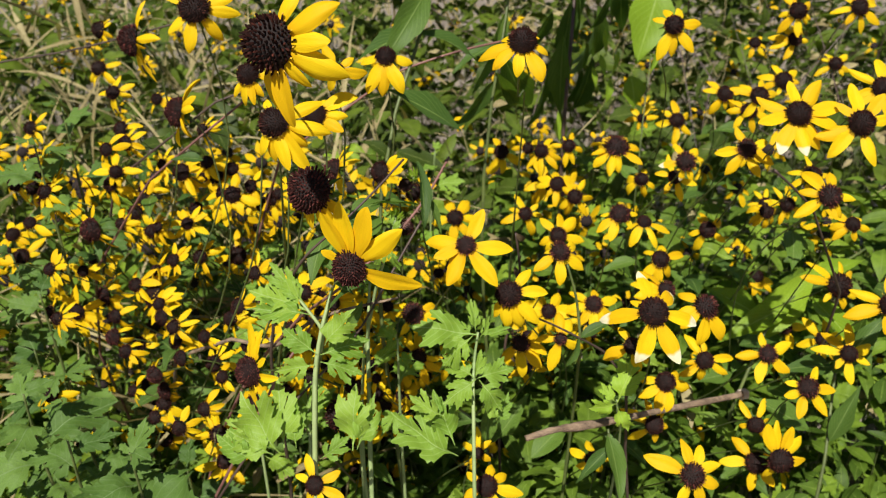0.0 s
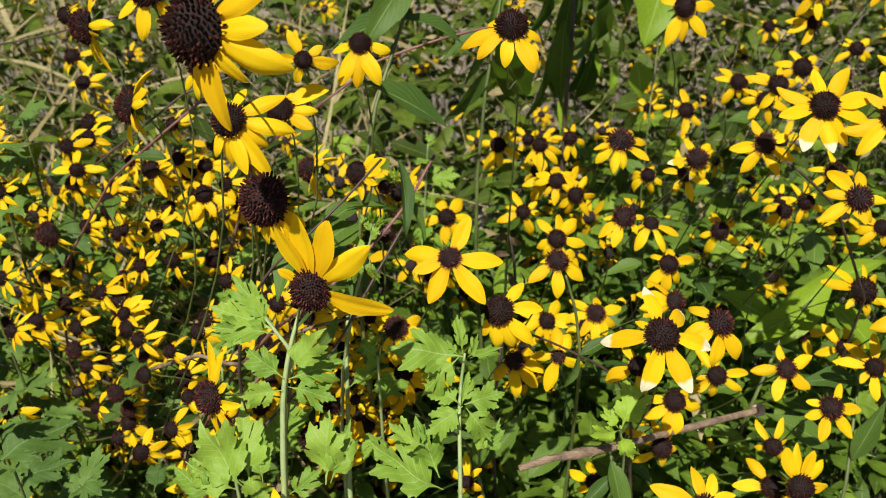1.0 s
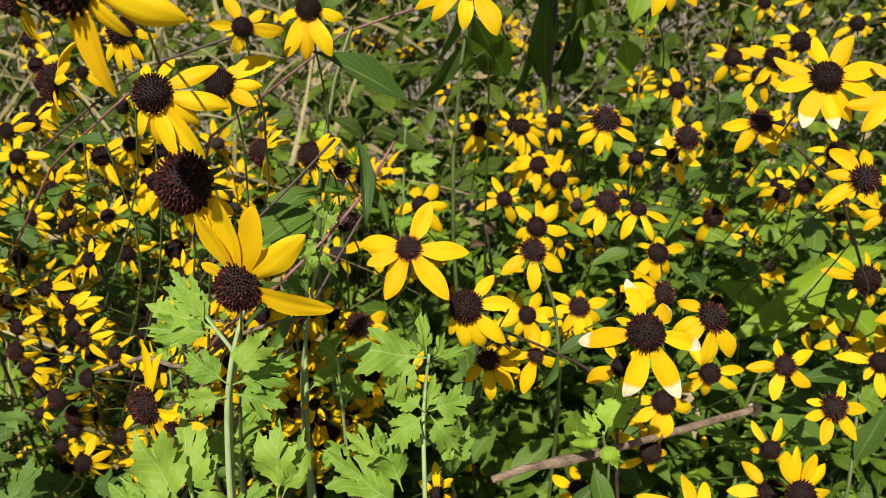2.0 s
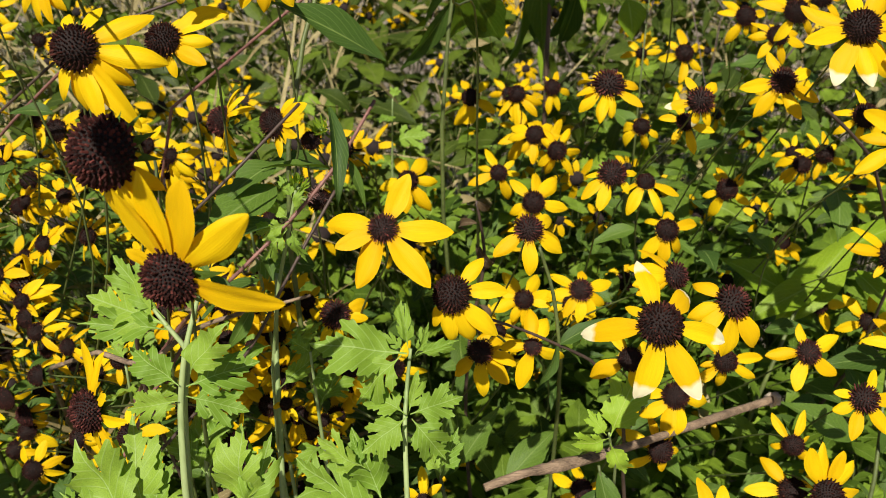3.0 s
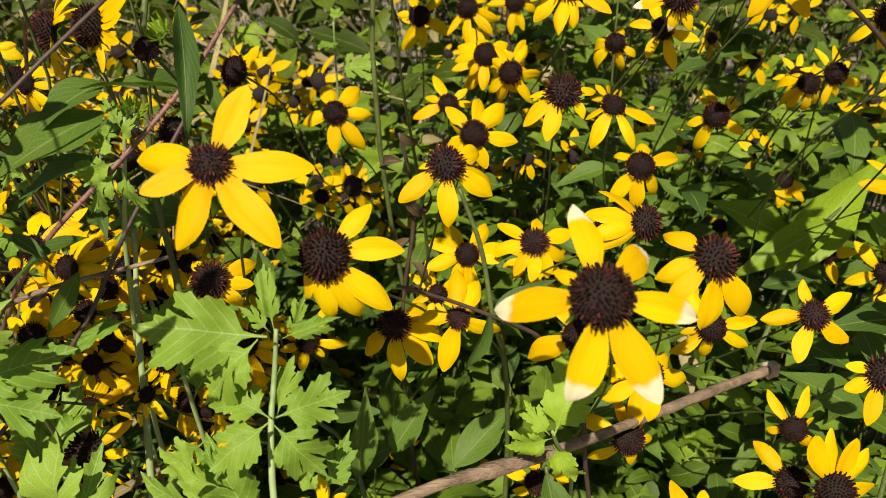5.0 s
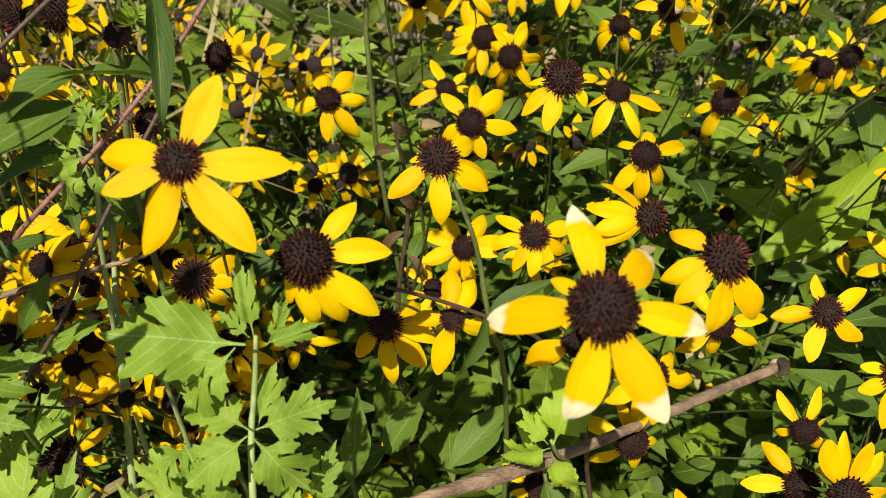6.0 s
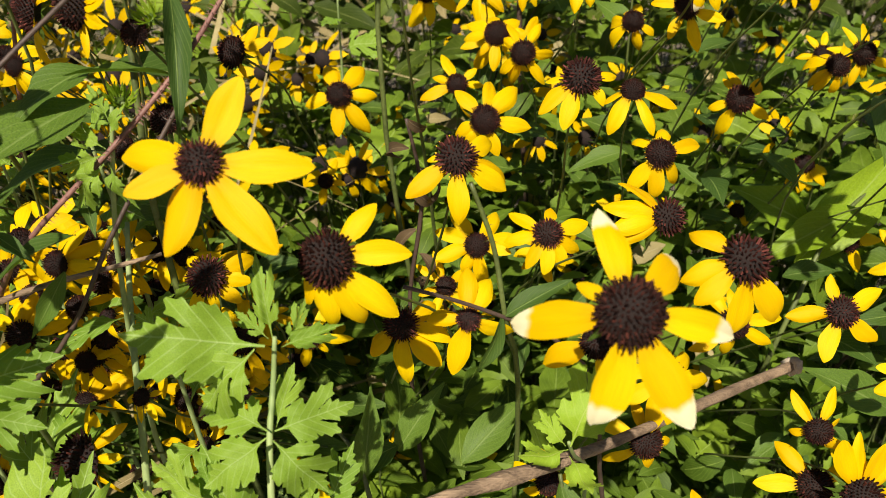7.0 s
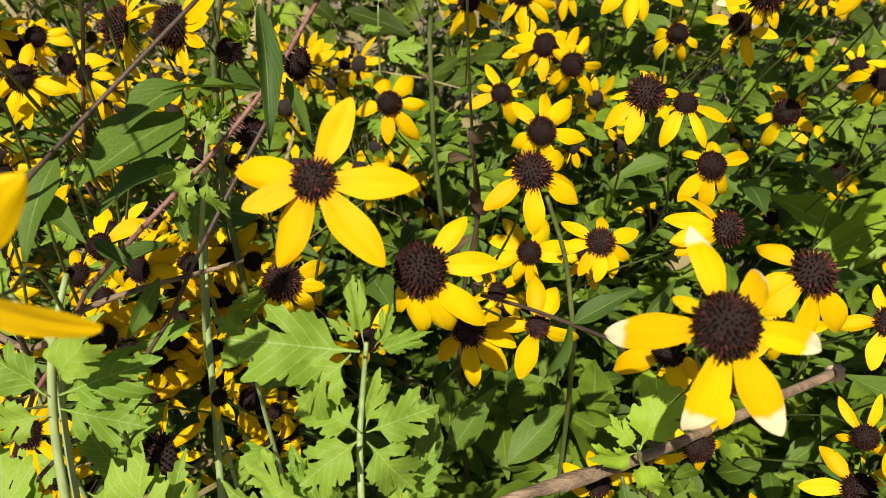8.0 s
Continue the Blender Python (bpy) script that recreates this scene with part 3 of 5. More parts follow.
coneflower((0.198, 0.513, 0.702), (0.10, -0.88, 0.46), 0.0234, 7, 9, 0.3)
coneflower((0.157, 0.473, 0.709), (-0.00, -0.70, 0.71), 0.0246, [(162, 1), (189, 0.9), (259, 1), (122, 0.9), (79, 0.8), (302, 0.8)], 20, 0.3)
coneflower((0.328, 0.664, 0.651), (-0.00, -0.83, 0.55), 0.0260, 6, 6, 0.27)
coneflower((0.343, 0.620, 0.662), (-0.00, -0.86, 0.51), 0.0264, 6, 6, 0.27)
coneflower((0.317, 0.532, 0.697), (-0.00, -0.86, 0.51), 0.0255, 7, 6, 0.27)
coneflower((0.337, 0.599, 0.725), (0.30, -0.84, 0.45), 0.0310, 7, 9, 0.35)
coneflower((0.323, 0.504, 0.753), (-0.10, -0.88, 0.46), 0.0304, 6, 6, 0.28)
coneflower((-0.072, 0.444, 0.700), (-0.74, -0.62, 0.28), 0.0211, 8, 11, 0.5)
coneflower((-0.045, 0.334, 0.854), (-0.35, -0.94, 0.00), 0.0338, [(23, 0.9), (4, 1), (341, 1), (310, 0.95), (257, 1.05), (66, 0.5)], 0, 0.27, tone="red", label="yellow coneflower with a red-brown cone in full bloom", leaves=0, foot=(-0.09, 0.52), neck=0.1, via=((-0.060, 0.395, 0.820), (-0.09, 0.46, 0.70)), slim=0.92)
coneflower((-0.065, 0.352, 0.888), (-0.40, -0.85, 0.34), 0.0227, [(242, 0.9), (221, 1.1), (200, 1), (178, 0.9), (162, 0.6), (275, 0.5)], 14, 0.52, tone="red", label="yellow coneflower with a red-brown cone in full bloom", leaves=0, foot=(-0.13, 0.58), neck=0.25, via=((-0.078, 0.43, 0.86), (-0.125, 0.52, 0.70)), slim=0.92)
coneflower((-0.090, 0.405, 0.909), (-0.15, -0.87, 0.46), 0.0297, [(352, 0.7), (304, 1), (267, 1.1), (239, 0.8), (219, 1.15), (200, 0.9), (174, 0.8), (152, 0.7), (30, 0.6)], 12, 0.29, leaves=0, foot=(-0.38, 0.70), neck=0.25, slim=0.8)
coneflower((-0.077, 0.456, 0.902), (-0.30, -0.79, 0.53), 0.0259, [(313, 1.1), (278, 0.8), (249, 0.8), (202, 0.6), (351, 0.6)], 10, 0.3, leaves=0, foot=(-0.37, 0.75), neck=0.25, slim=0.92)
coneflower((-0.066, 0.292, 0.963), (-0.60, -0.78, 0.16), 0.0278, [(344, 0.9), (305, 1.15), (279, 0.9), (248, 1.2), (224, 0.8), (196, 1.15), (170, 1)], 10, 0.40, leaves=0, foot=(-0.13, 0.60), neck=0.25, via=((-0.085, 0.40, 0.935), (-0.12, 0.55, 0.78)), slim=0.92)
coneflower((-0.106, 0.425, 0.931), (-0.20, -0.75, 0.63), 0.0189, [(138, 0.9), (164, 1), (199, 0.9), (218, 0.8), (276, 0.8)], 20, 0.35, leaves=0, foot=(-0.40, 0.72), neck=0.25, slim=0.92)
coneflower((-0.154, 0.501, 0.959), (-0.00, -0.89, 0.47), 0.0271, 8, 9, 0.36, foot=(-0.46, 0.79), neck=0.25)
coneflower((-0.218, 0.554, 0.932), (-0.95, -0.29, 0.12), 0.0293, 9, 9, 0.38, tone="red", label="yellow coneflower with a red-brown cone turned sideways", foot=(-0.52, 0.84), neck=0.25, slim=0.8)
coneflower((-0.337, 0.785, 0.914), (-0.80, -0.51, 0.31), 0.0220, 8, 11, 0.38)
coneflower((-0.406, 0.928, 0.855), (-0.40, -0.72, 0.56), 0.0278, 7, 14, 0.35)
coneflower((-0.340, 0.802, 0.850), (-0.30, -0.76, 0.58), 0.0220, 7, 14, 0.35)
coneflower((-0.282, 0.765, 0.850), (-0.30, -0.76, 0.58), 0.0200, 7, 14, 0.3)
coneflower((-0.309, 0.732, 0.828), (-0.50, -0.73, 0.46), 0.0226, 7, 14, 0.35)
coneflower((-0.164, 0.471, 0.900), (-0.95, -0.24, 0.20), 0.0247, 9, 9, 0.38, tone="red", label="yellow coneflower with a red-brown cone turned sideways", foot=(-0.46, 0.76), neck=0.25, slim=0.8)
coneflower((-0.335, 0.619, 0.824), (-0.95, -0.29, 0.12), 0.0306, 9, 9, 0.35)
coneflower((-0.353, 0.614, 0.811), (-0.70, -0.66, 0.27), 0.0232, 7, 9, 0.33)
coneflower((-0.321, 0.600, 0.803), (-0.95, -0.29, 0.12), 0.0301, 8, 9, 0.4, tone="red", label="yellow coneflower with a red-brown cone turned sideways", slim=0.8)
coneflower((-0.272, 0.560, 0.789), (-0.60, -0.79, 0.10), 0.0251, 8, 12, 0.38, tone="red", label="yellow coneflower with a red-brown cone turned sideways", slim=0.8)
coneflower((-0.242, 0.587, 0.722), (-0.95, -0.24, 0.20), 0.0310, 8, 4, 0.38)
coneflower((-0.324, 0.772, 0.730), (-0.40, -0.75, 0.52), 0.0266, 6, 11, 0.33)
coneflower((-0.247, 0.616, 0.804), (-0.50, -0.73, 0.46), 0.0196, 7, 11, 0.33)
coneflower((-0.228, 0.651, 0.809), (-0.50, -0.73, 0.46), 0.0245, 8, 14, 0.33)
coneflower((-0.229, 0.724, 0.787), (-0.20, -0.81, 0.54), 0.0250, 7, 14, 0.33)
coneflower((-0.186, 0.635, 0.796), (-0.00, -0.70, 0.71), 0.0289, [(185, 1), (157, 1), (265, 1), (90, 0.8), (218, 0.7), (342, 0.5)], 17, 0.3)
coneflower((-0.194, 0.678, 0.720), (-0.20, -0.84, 0.50), 0.0255, 7, 14, 0.35)
coneflower((-0.077, 0.518, 0.850), (-0.95, -0.21, 0.24), 0.0226, 9, 9, 0.36, tone="red", label="yellow coneflower with a red-brown cone turned sideways", foot=(-0.18, 0.72), neck=0.3)
coneflower((-0.041, 0.474, 0.861), (-0.70, -0.65, 0.29), 0.0198, [(302, 1.1), (284, 1), (327, 0.8), (256, 0.8), (202, 0.8), (152, 0.6)], 5, 0.36, foot=(-0.14, 0.67), neck=0.3)
coneflower((-0.061, 0.451, 0.928), (0.10, -0.92, 0.37), 0.0187, 6, 4, 0.25, foot=(-0.36, 0.74), neck=0.25)
coneflower((-0.034, 0.471, 0.934), (-0.00, -0.70, 0.71), 0.0251, [(147, 1), (175, 1), (203, 1), (265, 0.7), (95, 0.7), (342, 0.5)], 17, 0.25, foot=(-0.33, 0.76), neck=0.25)
coneflower((0.040, 0.400, 0.952), (-0.00, -0.66, 0.75), 0.0239, [(96, 1.1), (123, 0.9), (167, 0.8), (207, 1), (259, 0.7), (303, 0.5), (57, 0.6)], 9, 0.32, leaves=0, foot=(0.06, 0.70), via=((0.052, 0.50, 0.905), (0.06, 0.64, 0.72)))
coneflower((0.170, 0.591, 0.939), (-0.00, -0.89, 0.47), 0.0256, [(280, 1), (220, 1), (180, 0.9), (155, 1.1), (10, 0.9), (330, 0.9), (60, 0.7)], 10, 0.3)
coneflower((0.329, 0.750, 0.935), (-0.00, -0.89, 0.47), 0.0240, 8, 9, 0.35)
coneflower((0.335, 0.761, 0.908), (-0.00, -0.89, 0.47), 0.0225, 8, 9, 0.3)
coneflower((0.403, 1.032, 0.871), (-0.00, -0.80, 0.59), 0.0219, 7, 9, 0.35)
coneflower((0.425, 0.856, 0.871), (-0.00, -0.80, 0.59), 0.0256, 7, 9, 0.3)
coneflower((0.312, 0.553, 0.900), (-0.00, -0.89, 0.47), 0.0263, 8, 4, 0.3)
coneflower((0.270, 0.494, 0.888), (-0.00, -0.89, 0.47), 0.0268, 8, 4, 0.32)
coneflower((0.311, 0.716, 0.877), (-0.00, -0.83, 0.55), 0.0237, 7, 9, 0.35)
coneflower((0.247, 0.607, 0.884), (-0.00, -0.83, 0.55), 0.0211, 7, 9, 0.35)
coneflower((0.275, 0.694, 0.854), (-0.00, -0.83, 0.55), 0.0228, 7, 9, 0.33)
coneflower((0.267, 0.737, 0.861), (-0.00, -0.83, 0.55), 0.0235, 7, 9, 0.33)
coneflower((0.232, 0.502, 0.893), (-0.00, -0.83, 0.55), 0.0337, [(3, 0.75), (321, 0.9), (280, 1), (250, 0.95), (219, 0.9), (185, 0.85), (151, 0.9), (102, 0.85), (65, 0.85)], 4, 0.26, pale=0.3, label="large yellow coneflower with a few pale petal tips", slim=0.92)
coneflower((0.220, 0.549, 0.857), (0.01, -0.82, 0.57), 0.0241, [(13, 0.8), (288, 0.8), (243, 1), (198, 0.95), (147, 1), (96, 1)], 6, 0.3, tone="spiky")
coneflower((0.176, 0.546, 0.848), (0.01, -0.85, 0.53), 0.0193, [(20, 0.9), (316, 1), (96, 1), (168, 0.8), (203, 0.8), (248, 0.7)], 12, 0.38, pale=0.35, label="yellow coneflower with a few pale petal tips", tone="spiky")
coneflower((0.179, 0.577, 0.827), (-0.00, -0.86, 0.51), 0.0196, 6, 6, 0.28)
coneflower((0.247, 0.812, 0.819), (-0.00, -0.86, 0.51), 0.0285, 6, 9, 0.28)
coneflower((0.225, 0.873, 0.807), (-0.00, -0.86, 0.51), 0.0217, 6, 4, 0.25)
coneflower((0.142, 0.622, 0.841), (-0.00, -0.52, 0.86), 0.0277, 10, 14, 0.35, tone="spiky")
coneflower((0.130, 0.786, 0.798), (-0.00, -0.86, 0.51), 0.0222, 6, 9, 0.32)
coneflower((0.061, 0.791, 0.790), (-0.00, -0.86, 0.51), 0.0265, 6, 9, 0.3)
coneflower((0.110, 0.982, 0.744), (-0.00, -0.86, 0.51), 0.0255, 6, 9, 0.3)
coneflower((0.109, 0.761, 0.766), (-0.00, -0.86, 0.51), 0.0287, 6, 9, 0.28)
coneflower((0.122, 0.743, 0.763), (-0.00, -0.86, 0.51), 0.0237, 6, 9, 0.3)
coneflower((0.079, 0.703, 0.753), (-0.00, -0.80, 0.59), 0.0237, 7, 9, 0.28)
coneflower((0.090, 0.566, 0.783), (0.10, -0.88, 0.46), 0.0264, [(307, 1), (339, 0.9), (37, 0.8), (258, 0.9), (107, 0.7), (197, 0.7), (147, 0.7)], 10, 0.27)
coneflower((0.285, 0.578, 0.828), (-0.00, -0.86, 0.51), 0.0217, 7, 9, 0.35)
coneflower((0.247, 0.472, 0.846), (-0.00, -0.86, 0.51), 0.0244, 7, 6, 0.3, tone="spiky")
coneflower((0.317, 0.679, 0.770), (-0.00, -0.86, 0.51), 0.0208, 7, 9, 0.35)
coneflower((0.323, 0.741, 0.750), (-0.00, -0.86, 0.51), 0.0192, 6, 9, 0.33)
coneflower((0.289, 0.515, 0.811), (-0.00, -0.83, 0.55), 0.0191, 7, 9, 0.28)
coneflower((0.376, 0.731, 0.940), (0.20, -0.84, 0.50), 0.0279, 8, 9, 0.3)
coneflower((-0.305, 0.631, 0.698), (-0.50, -0.80, 0.32), 0.0233, 7, 11, 0.38)
coneflower((-0.342, 0.707, 0.700), (-0.30, -0.82, 0.49), 0.0234, 7, 11, 0.38)
coneflower((-0.284, 0.680, 0.645), (-0.30, -0.82, 0.49), 0.0232, 7, 11, 0.33)
coneflower((-0.289, 0.704, 0.585), (-0.30, -0.82, 0.49), 0.0246, 7, 11, 0.35)
coneflower((-0.303, 0.672, 0.581), (-0.50, -0.76, 0.41), 0.0237, 7, 11, 0.38)
coneflower((-0.283, 0.656, 0.574), (-0.40, -0.81, 0.43), 0.0223, 7, 11, 0.38)
coneflower((-0.319, 0.686, 0.516), (-0.30, -0.82, 0.49), 0.0213, 7, 11, 0.35)
coneflower((-0.270, 0.631, 0.547), (-0.10, -0.88, 0.46), 0.0262, 7, 12, 0.32)
coneflower((-0.055, 0.498, 0.708), (-0.00, -0.89, 0.47), 0.0215, 8, 9, 0.32)
coneflower((-0.018, 0.499, 0.713), (0.10, -0.86, 0.51), 0.0215, 8, 9, 0.3)
coneflower((0.005, 0.524, 0.695), (0.10, -0.86, 0.51), 0.0196, 7, 9, 0.3)
coneflower((-0.075, 0.366, 0.705), (-0.40, -0.78, 0.48), 0.0179, 6, 6, 0.32, leaves=0)
coneflower((-0.118, 0.402, 0.758), (-0.68, -0.72, 0.16), 0.0262, [(9, 1.25), (351, 1.05), (25, 0.9), (315, 0.7), (270, 0.8), (229, 0.9), (189, 0.9), (153, 0.6)], 6, 0.38, tone="red", label="yellow coneflower with a red-brown cone turned sideways", leaves=0, slim=0.8)
coneflower((-0.071, 0.565, 0.719), (0.03, -0.80, 0.60), 0.0217, 8, 9, 0.28)
coneflower((-0.106, 0.537, 0.674), (0.03, -0.77, 0.64), 0.0209, 8, 9, 0.35)
coneflower((-0.174, 0.612, 0.802), (-0.08, -0.80, 0.60), 0.0226, 7, 9, 0.33)
coneflower((-0.200, 0.659, 0.804), (-0.18, -0.78, 0.60), 0.0210, 7, 9, 0.33)
coneflower((0.023, 0.428, 0.681), (0.02, -0.94, 0.33), 0.0174, [(358, 1), (314, 0.7), (57, 0.7), (237, 0.7), (158, 0.7)], 5, 0.25, leaves=0)
coneflower((-0.182, 0.529, 0.625), (0.12, -0.80, 0.59), 0.0243, 8, 6, 0.3)
coneflower((-0.181, 0.534, 0.595), (0.03, -0.77, 0.64), 0.0239, 8, 6, 0.3)
coneflower((-0.055, 0.580, 0.704), (0.03, -0.80, 0.60), 0.0189, 8, 6, 0.28)
coneflower((-0.071, 0.566, 0.681), (0.13, -0.76, 0.63), 0.0201, 8, 8, 0.3)
coneflower((-0.102, 0.572, 0.654), (0.03, -0.77, 0.64), 0.0191, 7, 8, 0.3)
coneflower((-0.028, 0.566, 0.680), (0.03, -0.77, 0.64), 0.0189, 7, 8, 0.3)
coneflower((-0.081, 0.559, 0.592), (0.22, -0.78, 0.58), 0.0200, 7, 8, 0.3)
coneflower((-0.144, 0.553, 0.663), (-0.18, -0.78, 0.60), 0.0189, 7, 8, 0.3)
coneflower((-0.079, 0.591, 0.607), (0.22, -0.78, 0.58), 0.0209, 8, 8, 0.3)
coneflower((0.069, 0.557, 0.699), (0.12, -0.80, 0.59), 0.0174, 7, 8, 0.3)
coneflower((0.122, 0.601, 0.693), (0.03, -0.77, 0.64), 0.0198, 7, 8, 0.3)
coneflower((-0.122, 0.608, 0.676), (0.03, -0.77, 0.64), 0.0200, 7, 8, 0.3)
coneflower((-0.024, 0.477, 0.852), (-0.20, -0.75, 0.63), 0.0115, 0, 5, 0.4, label="spent dark coneflower head without petals")
coneflower((-0.025, 0.488, 0.819), (-0.17, -0.65, 0.74), 0.0135, 0, 5, 0.42, label="spent dark coneflower head without petals")
coneflower((-0.057, 0.519, 0.796), (-0.27, -0.62, 0.73), 0.0121, 0, 5, 0.42, label="spent dark coneflower head without petals")
coneflower((-0.256, 0.543, 0.724), (-0.70, -0.69, 0.19), 0.0166, 5, 28, 0.34)
coneflower((-0.244, 0.524, 0.704), (-0.59, -0.64, 0.49), 0.0171, 6, 22, 0.32)
coneflower((-0.211, 0.491, 0.702), (-0.49, -0.87, 0.04), 0.0166, 4, 32, 0.42, tone="red", label="yellow coneflower with a red-brown cone turned sideways")
coneflower((-0.192, 0.496, 0.714), (-0.80, -0.56, 0.24), 0.0151, 5, 25, 0.4)
coneflower((-0.211, 0.504, 0.681), (-0.70, -0.71, 0.09), 0.0160, 4, 34, 0.42, tone="red", label="yellow coneflower with a red-brown cone turned sideways")
coneflower((-0.186, 0.460, 0.678), (-0.29, -0.94, 0.18), 0.0178, 7, 20, 0.32)
coneflower((-0.218, 0.496, 0.663), (-0.59, -0.69, 0.41), 0.0149, 5, 28, 0.38)
coneflower((-0.242, 0.521, 0.671), (-0.80, -0.45, 0.41), 0.0158, 6, 20, 0.3)
coneflower((-0.274, 0.568, 0.731), (-0.80, -0.60, 0.04), 0.0168, 4, 34, 0.42, tone="red", label="yellow coneflower with a red-brown cone turned sideways")
coneflower((-0.258, 0.537, 0.709), (-0.69, -0.66, 0.28), 0.0166, 4, 34, 0.42, tone="red", label="yellow coneflower with a red-brown cone turned sideways")
coneflower((-0.208, 0.532, 0.721), (-0.49, -0.63, 0.60), 0.0199, 6, 16, 0.3)
coneflower((-0.224, 0.552, 0.719), (-0.80, -0.56, 0.24), 0.0190, 5, 25, 0.38)
coneflower((-0.175, 0.503, 0.728), (-0.49, -0.70, 0.52), 0.0154, 6, 18, 0.32)
coneflower((-0.156, 0.474, 0.712), (-0.39, -0.68, 0.62), 0.0159, 6, 18, 0.3)
coneflower((-0.181, 0.499, 0.668), (-0.69, -0.66, 0.28), 0.0188, 6, 24, 0.32)
coneflower((-0.307, 0.560, 0.661), (-0.59, -0.69, 0.41), 0.0165, 5, 24, 0.34)
coneflower((-0.138, 0.483, 0.732), (-0.29, -0.72, 0.63), 0.0163, 6, 15, 0.3)
coneflower((-0.045, 0.454, 0.723), (-0.23, -0.64, 0.73), 0.0107, 6, 12, 0.32)
coneflower((-0.031, 0.474, 0.697), (-0.43, -0.67, 0.61), 0.0114, 6, 22, 0.32)
coneflower((-0.027, 0.477, 0.683), (-0.43, -0.63, 0.64), 0.0143, 6, 14, 0.32)
coneflower((-0.032, 0.466, 0.684), (-0.34, -0.78, 0.53), 0.0139, 5, 24, 0.32)
coneflower((-0.059, 0.496, 0.715), (0.19, -0.64, 0.75), 0.0115, 6, 13, 0.32)
coneflower((-0.070, 0.494, 0.732), (-0.23, -0.67, 0.70), 0.0116, 7, 23, 0.32)
coneflower((-0.084, 0.492, 0.710), (0.22, -0.83, 0.52), 0.0146, 7, 15, 0.32)
coneflower((-0.041, 0.515, 0.747), (-0.17, -0.79, 0.59), 0.0139, 5, 17, 0.32)
coneflower((-0.019, 0.508, 0.695), (-0.40, -0.51, 0.76), 0.0132, 7, 23, 0.32)
coneflower((-0.094, 0.530, 0.735), (-0.47, -0.68, 0.57), 0.0132, 7, 24, 0.32)
coneflower((-0.100, 0.566, 0.736), (0.20, -0.73, 0.66), 0.0143, 6, 16, 0.32)
coneflower((-0.068, 0.548, 0.706), (-0.25, -0.72, 0.65), 0.0157, 5, 14, 0.32)
coneflower((-0.084, 0.500, 0.708), (-0.35, -0.80, 0.45), 0.0190, 7, 18, 0.3)
coneflower((-0.050, 0.500, 0.681), (-0.10, -0.60, 0.78), 0.0185, 6, 26, 0.3)
coneflower((-0.106, 0.530, 0.660), (-0.30, -0.85, 0.40), 0.0195, 7, 12, 0.3)
coneflower((-0.131, 0.460, 0.700), (-0.25, -0.75, 0.60), 0.0200, 7, 16, 0.32)
coneflower((-0.123, 0.520, 0.671), (0.15, -0.85, 0.45), 0.0190, 7, 12, 0.3)
coneflower((-0.072, 0.520, 0.743), (-0.30, -0.80, 0.50), 0.0185, 8, 12, 0.3)
coneflower((-0.057, 0.530, 0.742), (0.05, -0.80, 0.60), 0.0190, 8, 14, 0.3)
coneflower((-0.062, 0.550, 0.620), (0.10, -0.70, 0.70), 0.0190, 7, 20, 0.3)
coneflower((-0.099, 0.500, 0.765), (-0.33, -0.76, 0.45), 0.0198, 6, 15, 0.29, leaves=1)
coneflower((-0.076, 0.480, 0.766), (-0.49, -0.82, 0.40), 0.0187, 9, 14, 0.29, leaves=1)
coneflower((-0.115, 0.520, 0.726), (0.09, -0.75, 0.56), 0.0185, 7, 14, 0.29, leaves=1)
coneflower((-0.085, 0.500, 0.733), (-0.23, -0.65, 0.61), 0.0185, 6, 10, 0.29, leaves=1)
coneflower((-0.092, 0.470, 0.741), (0.05, -0.81, 0.41), 0.0198, 9, 17, 0.29, leaves=1)
coneflower((-0.116, 0.530, 0.689), (0.05, -0.74, 0.59), 0.0197, 7, 11, 0.29, leaves=1)
coneflower((-0.083, 0.520, 0.732), (-0.43, -0.68, 0.39), 0.0209, 9, 18, 0.29, leaves=1)
coneflower((-0.077, 0.500, 0.717), (-0.06, -0.71, 0.50), 0.0192, 8, 14, 0.29, leaves=1)
coneflower((-0.129, 0.530, 0.733), (-0.09, -0.77, 0.66), 0.0200, 6, 10, 0.29, leaves=1)
coneflower((-0.094, 0.540, 0.741), (0.19, -0.78, 0.37), 0.0206, 6, 17, 0.29, leaves=1)
coneflower((-0.117, 0.550, 0.745), (-0.04, -0.78, 0.70), 0.0188, 6, 7, 0.29, leaves=1)


# ---- mugwort shoots ----
def cut_leaves(thing, leaves, seed=0, meshes=LOBED):
    for k, (a, b, w) in enumerate(leaves):
        a, b = Vector(a), Vector(b)
        r = random.Random(seed * 17 + k)
        child("leaf", meshes[(5 * k + seed) % len(meshes)], thing, along(a, b - a, (r.uniform(-0.5, 0.5), -0.8, r.uniform(0.2, 0.9)), (b - a).length * 1.06, w * 0.92))


def shoot(line, radii, leaves, seed, label, meshes=LOBED):
    thing = root("mugwort", line[-1], label, "wild plant", "mugwort shoots in the patch")
    child("stem", tube("stem", line, radii, STEM_PALE, 8), thing)
    cut_leaves(thing, leaves, seed, meshes)
    return thing


